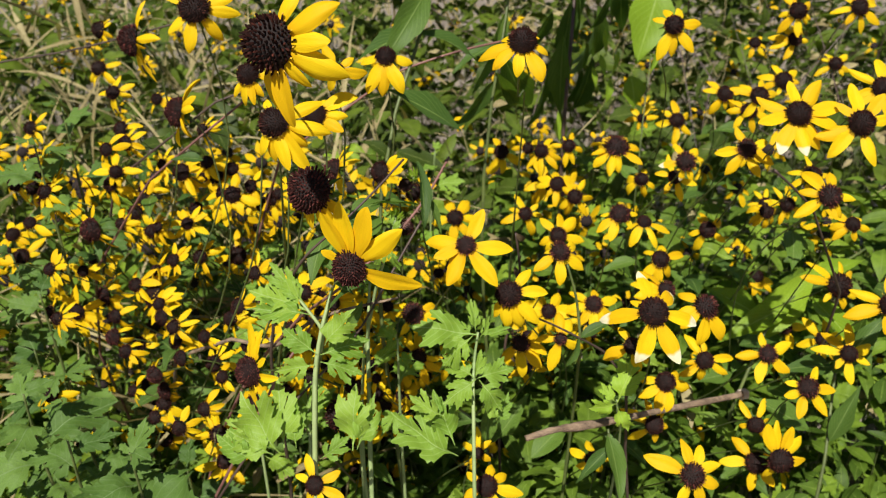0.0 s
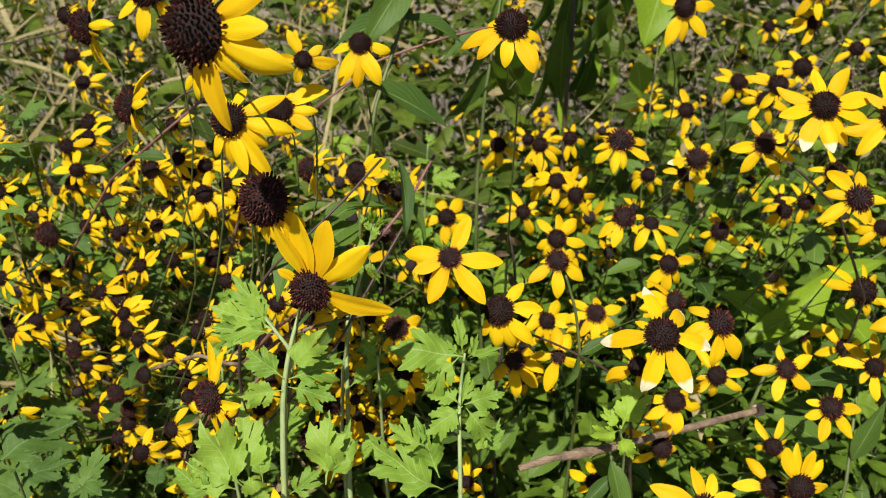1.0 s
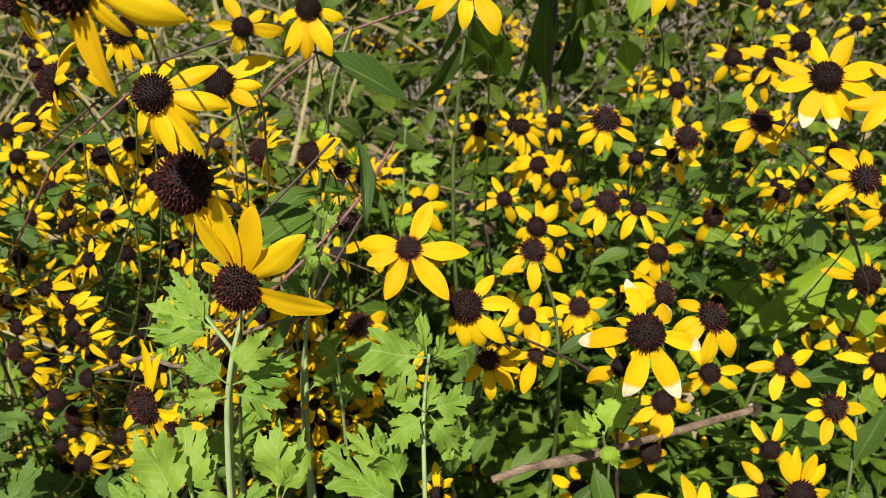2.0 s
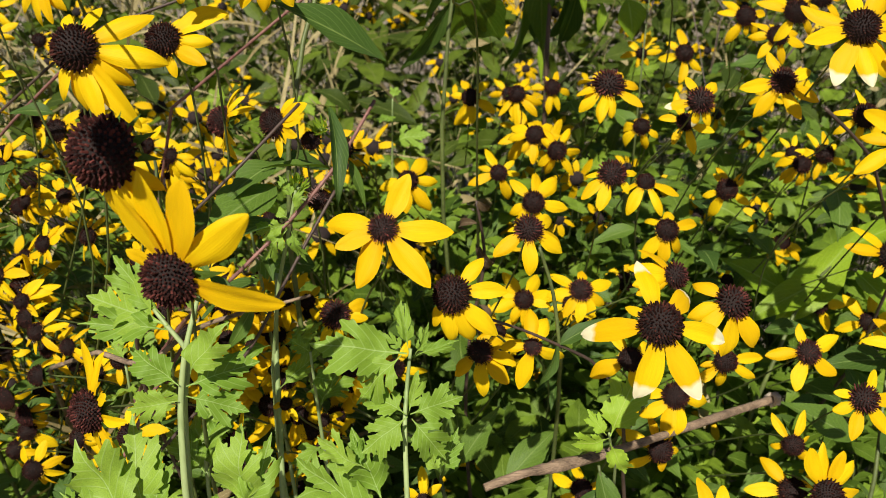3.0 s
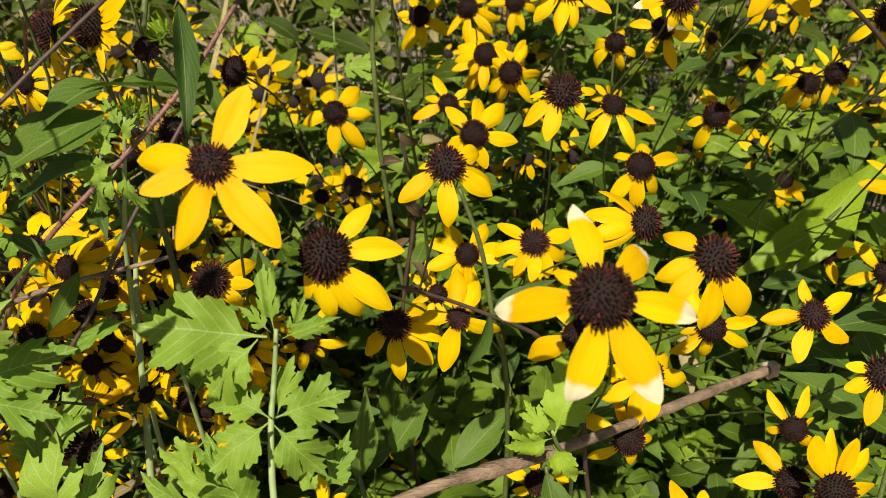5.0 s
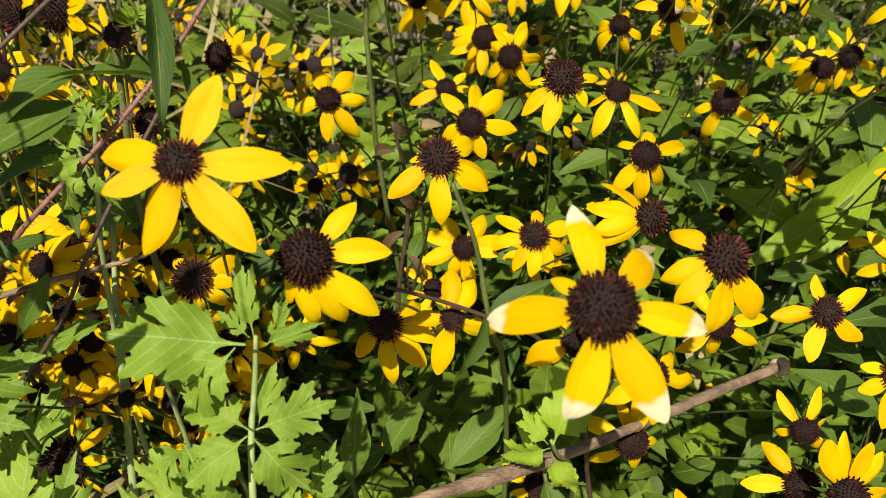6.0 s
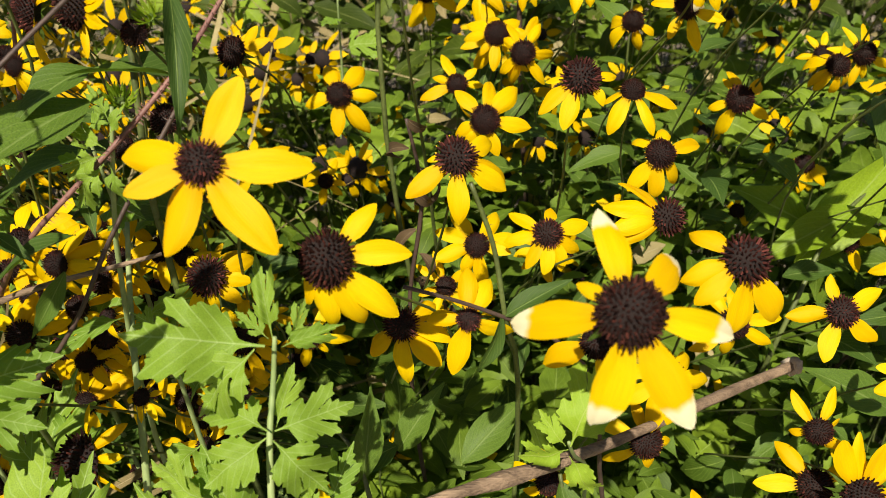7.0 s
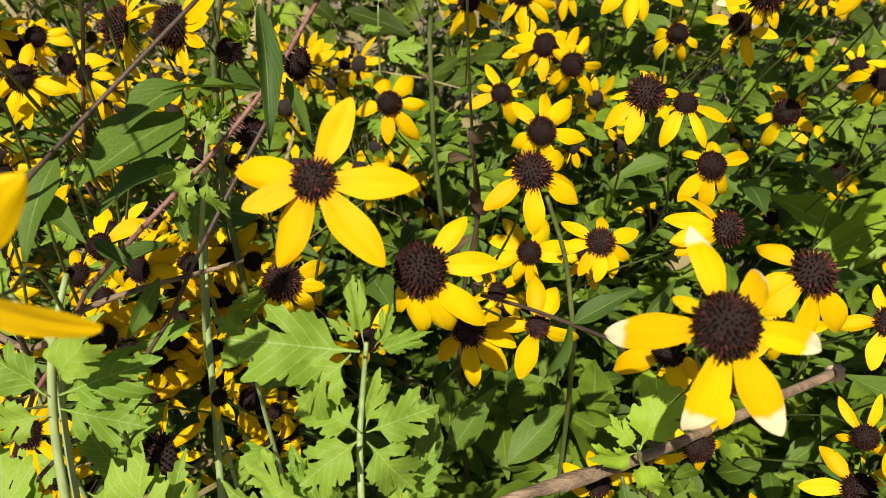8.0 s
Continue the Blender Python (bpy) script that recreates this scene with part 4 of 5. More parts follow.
shoot([(0.021, 0.414, 0.779), (0.019, 0.410, 0.764), (0.018, 0.402, 0.754), (0.018, 0.391, 0.738), (0.03, 0.44, 0.4), (0.03, 0.45, 0.0)],
      (0.0007, 0.0009, 0.0010, 0.0011, 0.0018, 0.0024),
      [((0.020, 0.408, 0.780), (-0.016, 0.402, 0.791), 0.85), ((0.018, 0.405, 0.782), (-0.003, 0.395, 0.769), 0.8), ((0.020, 0.415, 0.777), (0.018, 0.419, 0.799), 0.45),
       ((0.018, 0.418, 0.775), (0.009, 0.422, 0.783), 0.6), ((0.023, 0.410, 0.778), (0.040, 0.412, 0.784), 0.5), ((0.022, 0.420, 0.771), (0.030, 0.424, 0.783), 0.5),
       ((0.019, 0.398, 0.757), (0.001, 0.402, 0.769), 0.9), ((0.020, 0.398, 0.757), (0.041, 0.402, 0.763), 0.9),
       ((0.020, 0.394, 0.759), (0.001, 0.386, 0.749), 0.95), ((0.021, 0.393, 0.759), (0.035, 0.384, 0.745), 0.95), ((0.019, 0.404, 0.752), (0.024, 0.412, 0.767), 0.7),
       ((0.001, 0.392, 0.734), (-0.020, 0.396, 0.743), 0.8), ((-0.001, 0.396, 0.731), (-0.005, 0.402, 0.742), 0.7), ((0.032, 0.398, 0.724), (0.040, 0.404, 0.741), 0.75),
       ((0.032, 0.390, 0.733), (0.025, 0.390, 0.745), 0.8), ((0.010, 0.392, 0.705), (-0.029, 0.392, 0.726), 0.8), ((0.007, 0.396, 0.711), (-0.004, 0.402, 0.743), 0.75)], 1,
      "pale green mugwort shoot with deeply cut leaves in full sun")
shoot([(-0.066, 0.418, 0.804), (-0.071, 0.408, 0.786), (-0.075, 0.403, 0.765), (-0.077, 0.394, 0.727), (-0.075, 0.42, 0.4), (-0.07, 0.43, 0.0)],
      (0.0009, 0.0012, 0.0014, 0.0016, 0.0019, 0.0024),
      [((-0.078, 0.412, 0.794), (-0.115, 0.418, 0.807), 0.9), ((-0.078, 0.412, 0.792), (-0.113, 0.408, 0.800), 0.6), ((-0.080, 0.415, 0.795), (-0.102, 0.423, 0.820), 0.55),
       ((-0.074, 0.402, 0.771), (-0.095, 0.408, 0.785), 0.8), ((-0.075, 0.400, 0.765), (-0.098, 0.396, 0.763), 0.8), ((-0.073, 0.404, 0.769), (-0.048, 0.406, 0.779), 0.9),
       ((-0.073, 0.402, 0.766), (-0.049, 0.398, 0.762), 0.8), ((-0.097, 0.384, 0.713), (-0.118, 0.388, 0.749), 0.9), ((-0.095, 0.388, 0.714), (-0.098, 0.396, 0.752), 0.8),
       ((-0.100, 0.382, 0.714), (-0.124, 0.380, 0.730), 0.9), ((-0.088, 0.388, 0.714), (-0.090, 0.394, 0.739), 0.7), ((-0.054, 0.392, 0.710), (-0.054, 0.398, 0.748), 0.8),
       ((-0.052, 0.390, 0.712), (-0.039, 0.396, 0.739), 0.7), ((-0.111, 0.380, 0.711), (-0.132, 0.380, 0.725), 0.9), ((-0.073, 0.382, 0.711), (-0.057, 0.382, 0.724), 0.8),
       ((-0.070, 0.402, 0.776), (-0.054, 0.400, 0.800), 0.8)], 2,
      "pale green mugwort shoot with deeply cut leaves")
shoot([(-0.094, 0.466, 0.690), (-0.094, 0.46, 0.66), (-0.09, 0.47, 0.4), (-0.09, 0.48, 0.0)], (0.0009, 0.0012, 0.0016, 0.0022),
      [((-0.096, 0.460, 0.672), (-0.094, 0.470, 0.712), 0.9), ((-0.091, 0.455, 0.677), (-0.106, 0.459, 0.702), 0.8), ((-0.093, 0.460, 0.674), (-0.080, 0.466, 0.701), 0.8)], 6,
      "pale mugwort shoot low behind a tall stem")
shoot([(-0.030, 0.462, 0.833), (-0.034, 0.463, 0.818), (-0.045, 0.47, 0.78), (-0.05, 0.50, 0.4), (-0.05, 0.51, 0.0)], (0.0006, 0.0008, 0.0010, 0.0015, 0.002),
      [((-0.033, 0.456, 0.820), (-0.050, 0.453, 0.815), 0.7), ((-0.033, 0.457, 0.821), (-0.044, 0.459, 0.829), 0.55), ((-0.032, 0.459, 0.824), (-0.027, 0.461, 0.834), 0.5),
       ((-0.034, 0.456, 0.817), (-0.048, 0.450, 0.806), 0.7), ((-0.033, 0.456, 0.817), (-0.031, 0.450, 0.803), 0.6), ((-0.031, 0.460, 0.829), (-0.036, 0.464, 0.840), 0.5)], 7,
      "young mugwort shoot with narrow pale leaves beside a hairy stem")
shoot([(-0.085, 0.417, 0.799), (-0.079, 0.413, 0.793), (-0.072, 0.410, 0.783), (-0.0755, 0.408, 0.761), (-0.0775, 0.400, 0.722), (-0.076, 0.426, 0.4), (-0.07, 0.436, 0.0)], (0.0008, 0.001, 0.0011, 0.0011, 0.0012, 0.0014, 0.002), [], 3,
             "slender mugwort side shoot without leaves")
shoot([(-0.051, 0.495, 0.775), (-0.052, 0.479, 0.743), (-0.051, 0.462, 0.708), (-0.050, 0.445, 0.674), (-0.045, 0.50, 0.3), (-0.04, 0.50, 0.0)],
      (0.0009, 0.0013, 0.0015, 0.0016, 0.0020, 0.0024),
      [((-0.052, 0.479, 0.743), (-0.078, 0.459, 0.744), 0.35), ((-0.052, 0.468, 0.721), (-0.028, 0.478, 0.739), 0.5), ((-0.051, 0.478, 0.740), (-0.024, 0.502, 0.741), 0.35)], 4,
      "tall pale mugwort stem with few small leaves")
shoot([(0.109, 0.418, 0.729), (0.111, 0.423, 0.720), (0.123, 0.455, 0.679), (0.125, 0.50, 0.5), (0.13, 0.52, 0.0)], (0.0006, 0.0007, 0.0008, 0.0014, 0.002),
      [((0.109, 0.417, 0.727), (0.118, 0.421, 0.756), 0.85), ((0.109, 0.417, 0.727), (0.095, 0.413, 0.723), 1.0), ((0.109, 0.416, 0.726), (0.116, 0.412, 0.709), 0.8),
       ((0.108, 0.417, 0.728), (0.100, 0.420, 0.738), 0.8)], 5,
      "small fresh mugwort shoot beside a dry stalk", FRESH)
# edge shoots: their dark leaf colour stands in for the shade they lie in
mugwort((-0.310, 0.543, 0.743), 6, 0.034, (0.01, 0.12), 0.10, 1, dark=True, label="mugwort shoot low at the edge of the patch, shade painted into its green")
mugwort((-0.325, 0.545, 0.693), 6, 0.04, (0.02, 0.14), 0.10, 2, dark=True, label="mugwort shoot low at the edge of the patch, shade painted into its green")
mugwort((-0.294, 0.528, 0.652), 7, 0.04, (0.02, 0.14), 0.10, 3, dark=True, label="mugwort shoot low at the edge of the patch, shade painted into its green")
mugwort((-0.302, 0.503, 0.643), 6, 0.034, (-0.04, 0.10), 0.10, 4, dark=True, label="mugwort shoot low at the edge of the patch, shade painted into its green")
mugwort((-0.262, 0.522, 0.584), 6, 0.04, (0.04, 0.11), 0.10, 5, dark=True, label="mugwort shoot low at the edge of the patch, shade painted into its green")
mugwort((-0.361, 0.569, 0.647), 6, 0.034, (0.03, 0.06), 0.10, 6, dark=True, label="mugwort shoot low at the edge of the patch, shade painted into its green")
mugwort((-0.321, 0.481, 0.643), 6, 0.034, (-0.00, 0.07), 0.10, 7, dark=True, label="mugwort shoot low at the edge of the patch, shade painted into its green")
mugwort((-0.197, 0.493, 0.618), 6, 0.04, (0.00, 0.11), 0.10, 8, dark=True, label="mugwort shoot low at the edge of the patch, shade painted into its green")
mugwort((-0.254, 0.473, 0.623), 6, 0.034, (-0.04, 0.07), 0.10, 9, dark=True, label="mugwort shoot low at the edge of the patch, shade painted into its green")
mugwort((-0.303, 0.617, 0.872), 7, 0.04, (-0.02, 0.14), 0.10, 10, dark=True, label="mugwort shoot low at the edge of the patch, shade painted into its green")
mugwort((-0.315, 0.587, 0.852), 6, 0.04, (0.02, 0.07), 0.10, 11, dark=True, label="mugwort shoot low at the edge of the patch, shade painted into its green")
mugwort((-0.141, 0.575, 0.768), 6, 0.035, (0.02, 0.06), 0.10, 12)
mugwort((-0.070, 0.522, 0.802), 6, 0.022, (0.01, 0.06), 0.10, 13)
mugwort((-0.009, 0.844, 0.776), 5, 0.030, (-0.04, 0.14), 0.10, 14)
mugwort((-0.132, 0.479, 0.734), 5, 0.028, (-0.02, 0.07), 0.10, 15)
mugwort((-0.343, 0.573, 0.764), 6, 0.034, (0.04, 0.14), 0.10, 16, dark=True, label="mugwort shoot low at the edge of the patch, shade painted into its green")
mugwort((-0.241, 0.418, 0.699), 7, 0.045, (-0.02, 0.15), 0.10, 17, dark=True, label="mugwort shoot low at the edge of the patch, shade painted into its green")
mugwort((-0.193, 0.398, 0.704), 7, 0.045, (0.00, 0.12), 0.10, 18, dark=True, label="mugwort shoot low at the edge of the patch, shade painted into its green")
mugwort((-0.280, 0.446, 0.715), 7, 0.045, (-0.02, 0.14), 0.10, 19, dark=True, label="mugwort shoot low at the edge of the patch, shade painted into its green")
mugwort((-0.030, 0.455, 0.752), 4, 0.022, (0.01, 0.08), 0.06, 22)
# ---- single stems and their leaves ----
leafy_stem([(0.004, 0.505, 0.862), (-0.014, 0.479, 0.838), (-0.026, 0.467, 0.826), (-0.057, 0.450, 0.799), (-0.098, 0.479, 0.756), (-0.25, 0.62, 0.4), (-0.26, 0.68, 0.0)],
           (0.0008, 0.0009, 0.0009, 0.0009, 0.0011, 0.0014, 0.0020), STEM_RED,
           [((-0.016, 0.479, 0.837), (-0.045, 0.472, 0.845), 0.85, (0.1, 0.2, 1)), ((-0.017, 0.498, 0.861), (-0.004, 0.455, 0.832), 0.42, (0.5, -0.8, 0.3)),
            ((-0.008, 0.485, 0.839), (-0.000, 0.478, 0.818), 0.55, (0.3, -0.8, 0.5)), ((-0.041, 0.480, 0.840), (-0.062, 0.457, 0.838), 1.4, (0, -0.3, 1)),
            ((-0.042, 0.474, 0.831), (-0.067, 0.441, 0.827), 1.8, (0.05, -0.2, 1)), ((-0.041, 0.466, 0.817), (-0.068, 0.446, 0.820), 1.6, (0, 0.1, 1)),
            ((-0.051, 0.470, 0.806), (-0.042, 0.453, 0.795), 0.9, (0.4, -0.5, 0.6)),
            ((-0.047, 0.450, 0.795), (-0.074, 0.435, 0.794), 0.9, (0, 0.1, 1)), ((-0.068, 0.442, 0.801), (-0.055, 0.436, 0.795), 0.9, (0, -0.5, 1)), ((-0.051, 0.444, 0.785), (-0.062, 0.430, 0.766), 0.7, (0.5, -0.3, 0.6))],
           "hairy reddish stem with dark green lance leaves", "wild plant", 600)
leafy_stem([(-0.014, 0.474, 0.828), (-0.024, 0.464, 0.813), (-0.038, 0.451, 0.791), (-0.054, 0.444, 0.764), (-0.089, 0.432, 0.727), (-0.119, 0.423, 0.698), (-0.16, 0.5, 0.3), (-0.16, 0.52, 0.0)],
           (0.0008, 0.0008, 0.0008, 0.0008, 0.0008, 0.0009, 0.0012, 0.0018), STEM_DARK, [], "thin dark bare stem leaning among the flowers", "wild plant", 120)
leafy_stem([(-0.024, 0.460, 0.873), (-0.045, 0.438, 0.855), (-0.059, 0.430, 0.843), (-0.081, 0.428, 0.823), (-0.10, 0.44, 0.79), (-0.12, 0.50, 0.6), (-0.12, 0.52, 0.0)],
           (0.0007, 0.0007, 0.0007, 0.0008, 0.0010, 0.0014, 0.002), STEM_DARK, [((-0.063, 0.446, 0.834), (-0.077, 0.440, 0.843), 0.9, (0, 0.1, 1)), ((-0.072, 0.443, 0.830), (-0.079, 0.414, 0.817), 1.1, (0, -0.2, 1)), ((-0.079, 0.437, 0.821), (-0.061, 0.423, 0.814), 0.9, (0, -0.4, 1))],
           "dark brown stem with broad green leaves", "wild plant")
leafy_stem([(0.080, 0.461, 0.803), (0.087, 0.461, 0.780), (0.091, 0.458, 0.752), (0.098, 0.493, 0.708), (0.10, 0.56, 0.4), (0.10, 0.58, 0.0)],
           (0.0008, 0.0009, 0.001, 0.0012, 0.0016, 0.002), STEM,
           [((0.091, 0.457, 0.752), (0.113, 0.460, 0.766), 0.85, (0, -0.5, 1)), ((0.090, 0.457, 0.752), (0.084, 0.441, 0.735), 0.8, (0.7, -0.7, 0.3)), ((0.091, 0.457, 0.752), (0.105, 0.461, 0.739), 0.3, (0, -0.5, 1)), ((0.109, 0.43, 0.774), (0.122, 0.435, 0.784), 0.8, (0.4, -0.8, 0.5))],
           "thin green stem with a pair of toothed leaves", "wild plant", 60)
leafy_stem([(0.057, 0.445, 0.774), (0.073, 0.451, 0.764), (0.090, 0.457, 0.752), (0.108, 0.462, 0.739), (0.14, 0.49, 0.62), (0.14, 0.50, 0.0)],
           (0.0007, 0.0007, 0.0008, 0.0009, 0.0012, 0.002), STEM_DARK, [], "thin dark twig crossing between two flowers", "wild plant")
def hanging_leaves():
    """Leaf rows for the tall stem: broad unseen ones added out over the patch to cast shade, long narrow ones that
    droop beneath them in their shade.
    """
    over = [((0.12, 0.70, 1.06), (0.02, 0.66, 1.00)), ((0.12, 0.70, 1.06), (0.20, 0.66, 1.01)),
            ((0.08, 0.62, 1.11), (0.02, 0.60, 1.04)), ((0.08, 0.62, 1.11), (0.13, 0.59, 1.04)), ((0.13, 0.74, 1.03), (0.05, 0.75, 0.99)), ((0.13, 0.74, 1.03), (0.19, 0.72, 0.99)),
            ((0.10, 0.66, 1.085), (0.17, 0.70, 1.02)), ((0.12, 0.70, 1.06), (0.08, 0.77, 0.99))]
    r = random.Random(23)
    rows = [(a, b, 1.2, (0, -0.6, 0.8)) for a, b in over]
    for k in range(17):
        z = 0.985 - 0.008 * k
        a = Vector((0.137 + r.uniform(-0.030, 0.045), 0.84 + r.uniform(-0.04, 0.05), z))
        b = a + Vector((r.uniform(-0.018, 0.022), r.uniform(0.02, 0.07), -r.uniform(0.05, 0.10)))
        rows.append((a, b, r.uniform(0.3, 0.62), (r.uniform(-0.9, 0.9), -1, r.uniform(-0.1, 0.3))))
    # sunlit bits among the drooping leaves, lit by a brighter leaf colour
    for x, z, long, wide in ((0.163, 0.913, 0.026, 0.5), (0.160, 0.886, 0.020, 0.8), (0.153, 0.874, 0.020, 0.7), (0.120, 0.828, 0.030, 0.4), (0.172, 0.862, 0.024, 0.9), (0.178, 0.89, 0.02, 0.6)):
        rows.append(((x, 0.81, z), (x + r.uniform(-0.006, 0.010), 0.80, z - long), wide, (r.uniform(-0.4, 0.4), -1, 0.6), True))
    return rows


# the first three points carry the added shade leaves above the view
leafy_stem([(0.07, 0.58, 1.12), (0.08, 0.62, 1.11), (0.12, 0.70, 1.06), (0.137, 0.851, 0.970), (0.132, 0.824, 0.905), (0.128, 0.814, 0.826), (0.15, 0.86, 0.4), (0.15, 0.88, 0.0)], (0.0008, 0.001, 0.0012, 0.0015, 0.0018, 0.002, 0.0022, 0.0025), STEM_DARK,
           hanging_leaves(), "tall dark stem with long drooping leaves shaded by added unseen ones above", "wild plant")
leafy_stem([(0.058, 0.698, 0.966), (0.051, 0.680, 0.922), (0.042, 0.669, 0.867), (0.06, 0.72, 0.4), (0.06, 0.75, 0.0)], (0.001, 0.0012, 0.0014, 0.002, 0.0024), STEM,
           [((0.053, 0.687, 0.939), (0.033, 0.681, 0.869), 0.5, (0.6, -0.7, 0.2)), ((0.048, 0.677, 0.913), (0.007, 0.653, 0.907), 0.8, (0, -0.4, 1)), ((0.051, 0.673, 0.904), (0.091, 0.771, 0.826), 0.6, (0, -1, 0)),
            ((0.046, 0.668, 0.891), (0.068, 0.767, 0.816), 0.6, (0, -1, 0)), ((0.046, 0.676, 0.885), (0.011, 0.687, 0.832), 0.6, (0.5, -0.7, 0.2)), ((0.051, 0.680, 0.922), (0.087, 0.692, 0.896), 0.8, (0, -0.3, 1))],
           "tall green stem with drooping lance leaves", "wild plant")
leafy_stem([(0.217, 0.872, 0.969), (0.220, 0.845, 0.903), (0.206, 0.794, 0.830), (0.24, 0.94, 0.4), (0.24, 0.98, 0.0)], (0.0005, 0.0006, 0.0007, 0.0014, 0.002), STEM,
           [((0.224, 0.850, 0.948), (0.203, 0.820, 0.880), 1.7, (0.1, -1, 0.5)), ((0.194, 0.815, 0.864), (0.203, 0.805, 0.832), 2.0, (0.2, -1, 0.5)), ((0.228, 0.845, 0.90), (0.222, 0.83, 0.866), 0.9, (0.6, -1, 0.1))],
           "green stem with bright sunlit leaves", "wild plant", 0, True)
leafy_stem([(-0.006, 0.582, 0.972), (-0.016, 0.567, 0.935), (-0.033, 0.536, 0.885), (-0.03, 0.53, 0.5), (-0.03, 0.54, 0.0)], (0.001, 0.0012, 0.0013, 0.0018, 0.002), STEM,
           [((0.011, 0.492, 0.883), (-0.032, 0.474, 0.919), 1.0, (0.2, -0.5, 1)), ((-0.011, 0.568, 0.965), (-0.033, 0.520, 0.926), 0.85, (0.5, -0.8, 0.5)), ((-0.016, 0.568, 0.938), (-0.058, 0.532, 0.928), 0.8, (0, -0.5, 1)), ((-0.018, 0.567, 0.935), (0.031, 0.575, 0.928), 0.8, (0, -0.5, 1))],
           "green stem with broad lance leaves", "wild plant")
leafy_stem([(0.422, 0.723, 0.708), (0.361, 0.692, 0.685), (0.314, 0.662, 0.664), (0.289, 0.637, 0.629), (0.30, 0.72, 0.3), (0.30, 0.72, 0.0)], (0.001, 0.0012, 0.0014, 0.0016, 0.002, 0.0024), STEM,
           [((0.290, 0.653, 0.641), (0.368, 0.691, 0.708), 0.8, (0, -0.8, 0.7)), ((0.345, 0.691, 0.681), (0.419, 0.705, 0.717), 0.6, (0, -0.6, 0.9)), ((0.305, 0.671, 0.659), (0.253, 0.673, 0.691), 1.2, (0, -0.7, 0.8)),
            ((0.330, 0.666, 0.674), (0.261, 0.638, 0.658), 0.8, (0, -0.7, 0.8)), ((0.342, 0.650, 0.687), (0.354, 0.582, 0.678), 0.9, (0, -0.7, 0.8))],
           "fresh green plant with long bright leaves", "wild plant", 0, True)
leafy_stem([(0.333, 0.576, 0.665), (0.323, 0.553, 0.635), (0.313, 0.528, 0.597), (0.28, 0.55, 0.3), (0.28, 0.56, 0.0)], (0.001, 0.0012, 0.0014, 0.002, 0.0024), STEM,
           [((0.300, 0.538, 0.623), (0.254, 0.540, 0.654), 1.0, (0, -0.6, 0.9)), ((0.325, 0.564, 0.661), (0.352, 0.555, 0.718), 0.9, (0, -0.6, 0.9)), ((0.318, 0.535, 0.614), (0.331, 0.533, 0.664), 0.8, (-0.4, -0.8, 0.5)),
            ((0.325, 0.566, 0.665), (0.281, 0.550, 0.680), 1.0, (0, -0.6, 0.9))],
           "green plant with broad lance leaves", "wild plant")
leafy_stem([(0.110, 0.437, 0.694), (0.112, 0.431, 0.680), (0.117, 0.420, 0.652), (0.11, 0.45, 0.4), (0.11, 0.46, 0.0)], (0.0008, 0.001, 0.0012, 0.002, 0.0024), STEM,
           [((0.110, 0.436, 0.691), (0.118, 0.403, 0.664), 0.95, (0.5, -0.8, 0.4)), ((0.112, 0.433, 0.683), (0.087, 0.416, 0.669), 0.7, (0, -0.6, 0.9))],
           "green plant with a hanging toothed leaf", "wild plant")
leafy_stem([(-0.019, 0.504, 0.682), (0.027, 0.481, 0.664), (0.033, 0.470, 0.646), (0.05, 0.45, 0.4), (0.05, 0.46, 0.0)], (0.0008, 0.001, 0.0012, 0.002, 0.0024), STEM,
           [((0.030, 0.474, 0.653), (0.038, 0.485, 0.694), 0.8, (0.4, -0.8, 0.5)), ((0.044, 0.500, 0.648), (0.018, 0.476, 0.656), 1.0, (0, -0.6, 0.9)), ((0.043, 0.507, 0.637), (0.064, 0.514, 0.671), 1.0, (0, -0.6, 0.9)), ((0.074, 0.539, 0.594), (0.110, 0.559, 0.626), 1.0, (0, -0.6, 0.9))],
           "low green plant with broad leaves", "wild plant")


def flower_bud(place, axis, size, stalk, label="green unopened flower bud with narrow curled bracts"):
    """A closed head: a small cup crowded with narrow bracts that curl in over it, on a short stalk."""
    place, axis = Vector(place), Vector(axis).normalized()
    thing = root("flower_bud", stalk, label, "flower bud")
    r = random.Random(int(size * 1e6))
    e1 = axis.orthogonal().normalized()
    e2 = axis.cross(e1)
    turn = Matrix((e1, e2, axis)).transposed().to_4x4()
    child("calyx", CALYXES[0], thing, Matrix.Translation(place) @ turn @ Matrix.Scale(size * 0.55, 4))
    for k in range(20):
        a = k * 2.4
        rise = 0.5 + 1.6 * k / 20
        flat = e1 * math.cos(a) + e2 * math.sin(a)
        way = flat + axis * rise
        child("bract", LANCE_BRIGHT[k % 2], thing, along(place + flat * size * 0.3, way, flat - axis * 0.4, size * r.uniform(0.8, 1.25), 0.6))
    child("stalk", tube("stalk", [place, place.lerp(Vector(stalk), 0.5) - axis * 0.003, Vector(stalk)], (0.0007, 0.0006, 0.0007), STEM_PALE, 6, 20, 3), thing)
    return thing


flower_bud((-0.031, 0.472, 0.831), (0.35, -0.5, 0.8), 0.0062, (-0.027, 0.470, 0.825))
flower_bud((-0.019, 0.480, 0.855), (-0.3, -0.5, 0.8), 0.0058, (-0.010, 0.490, 0.847))


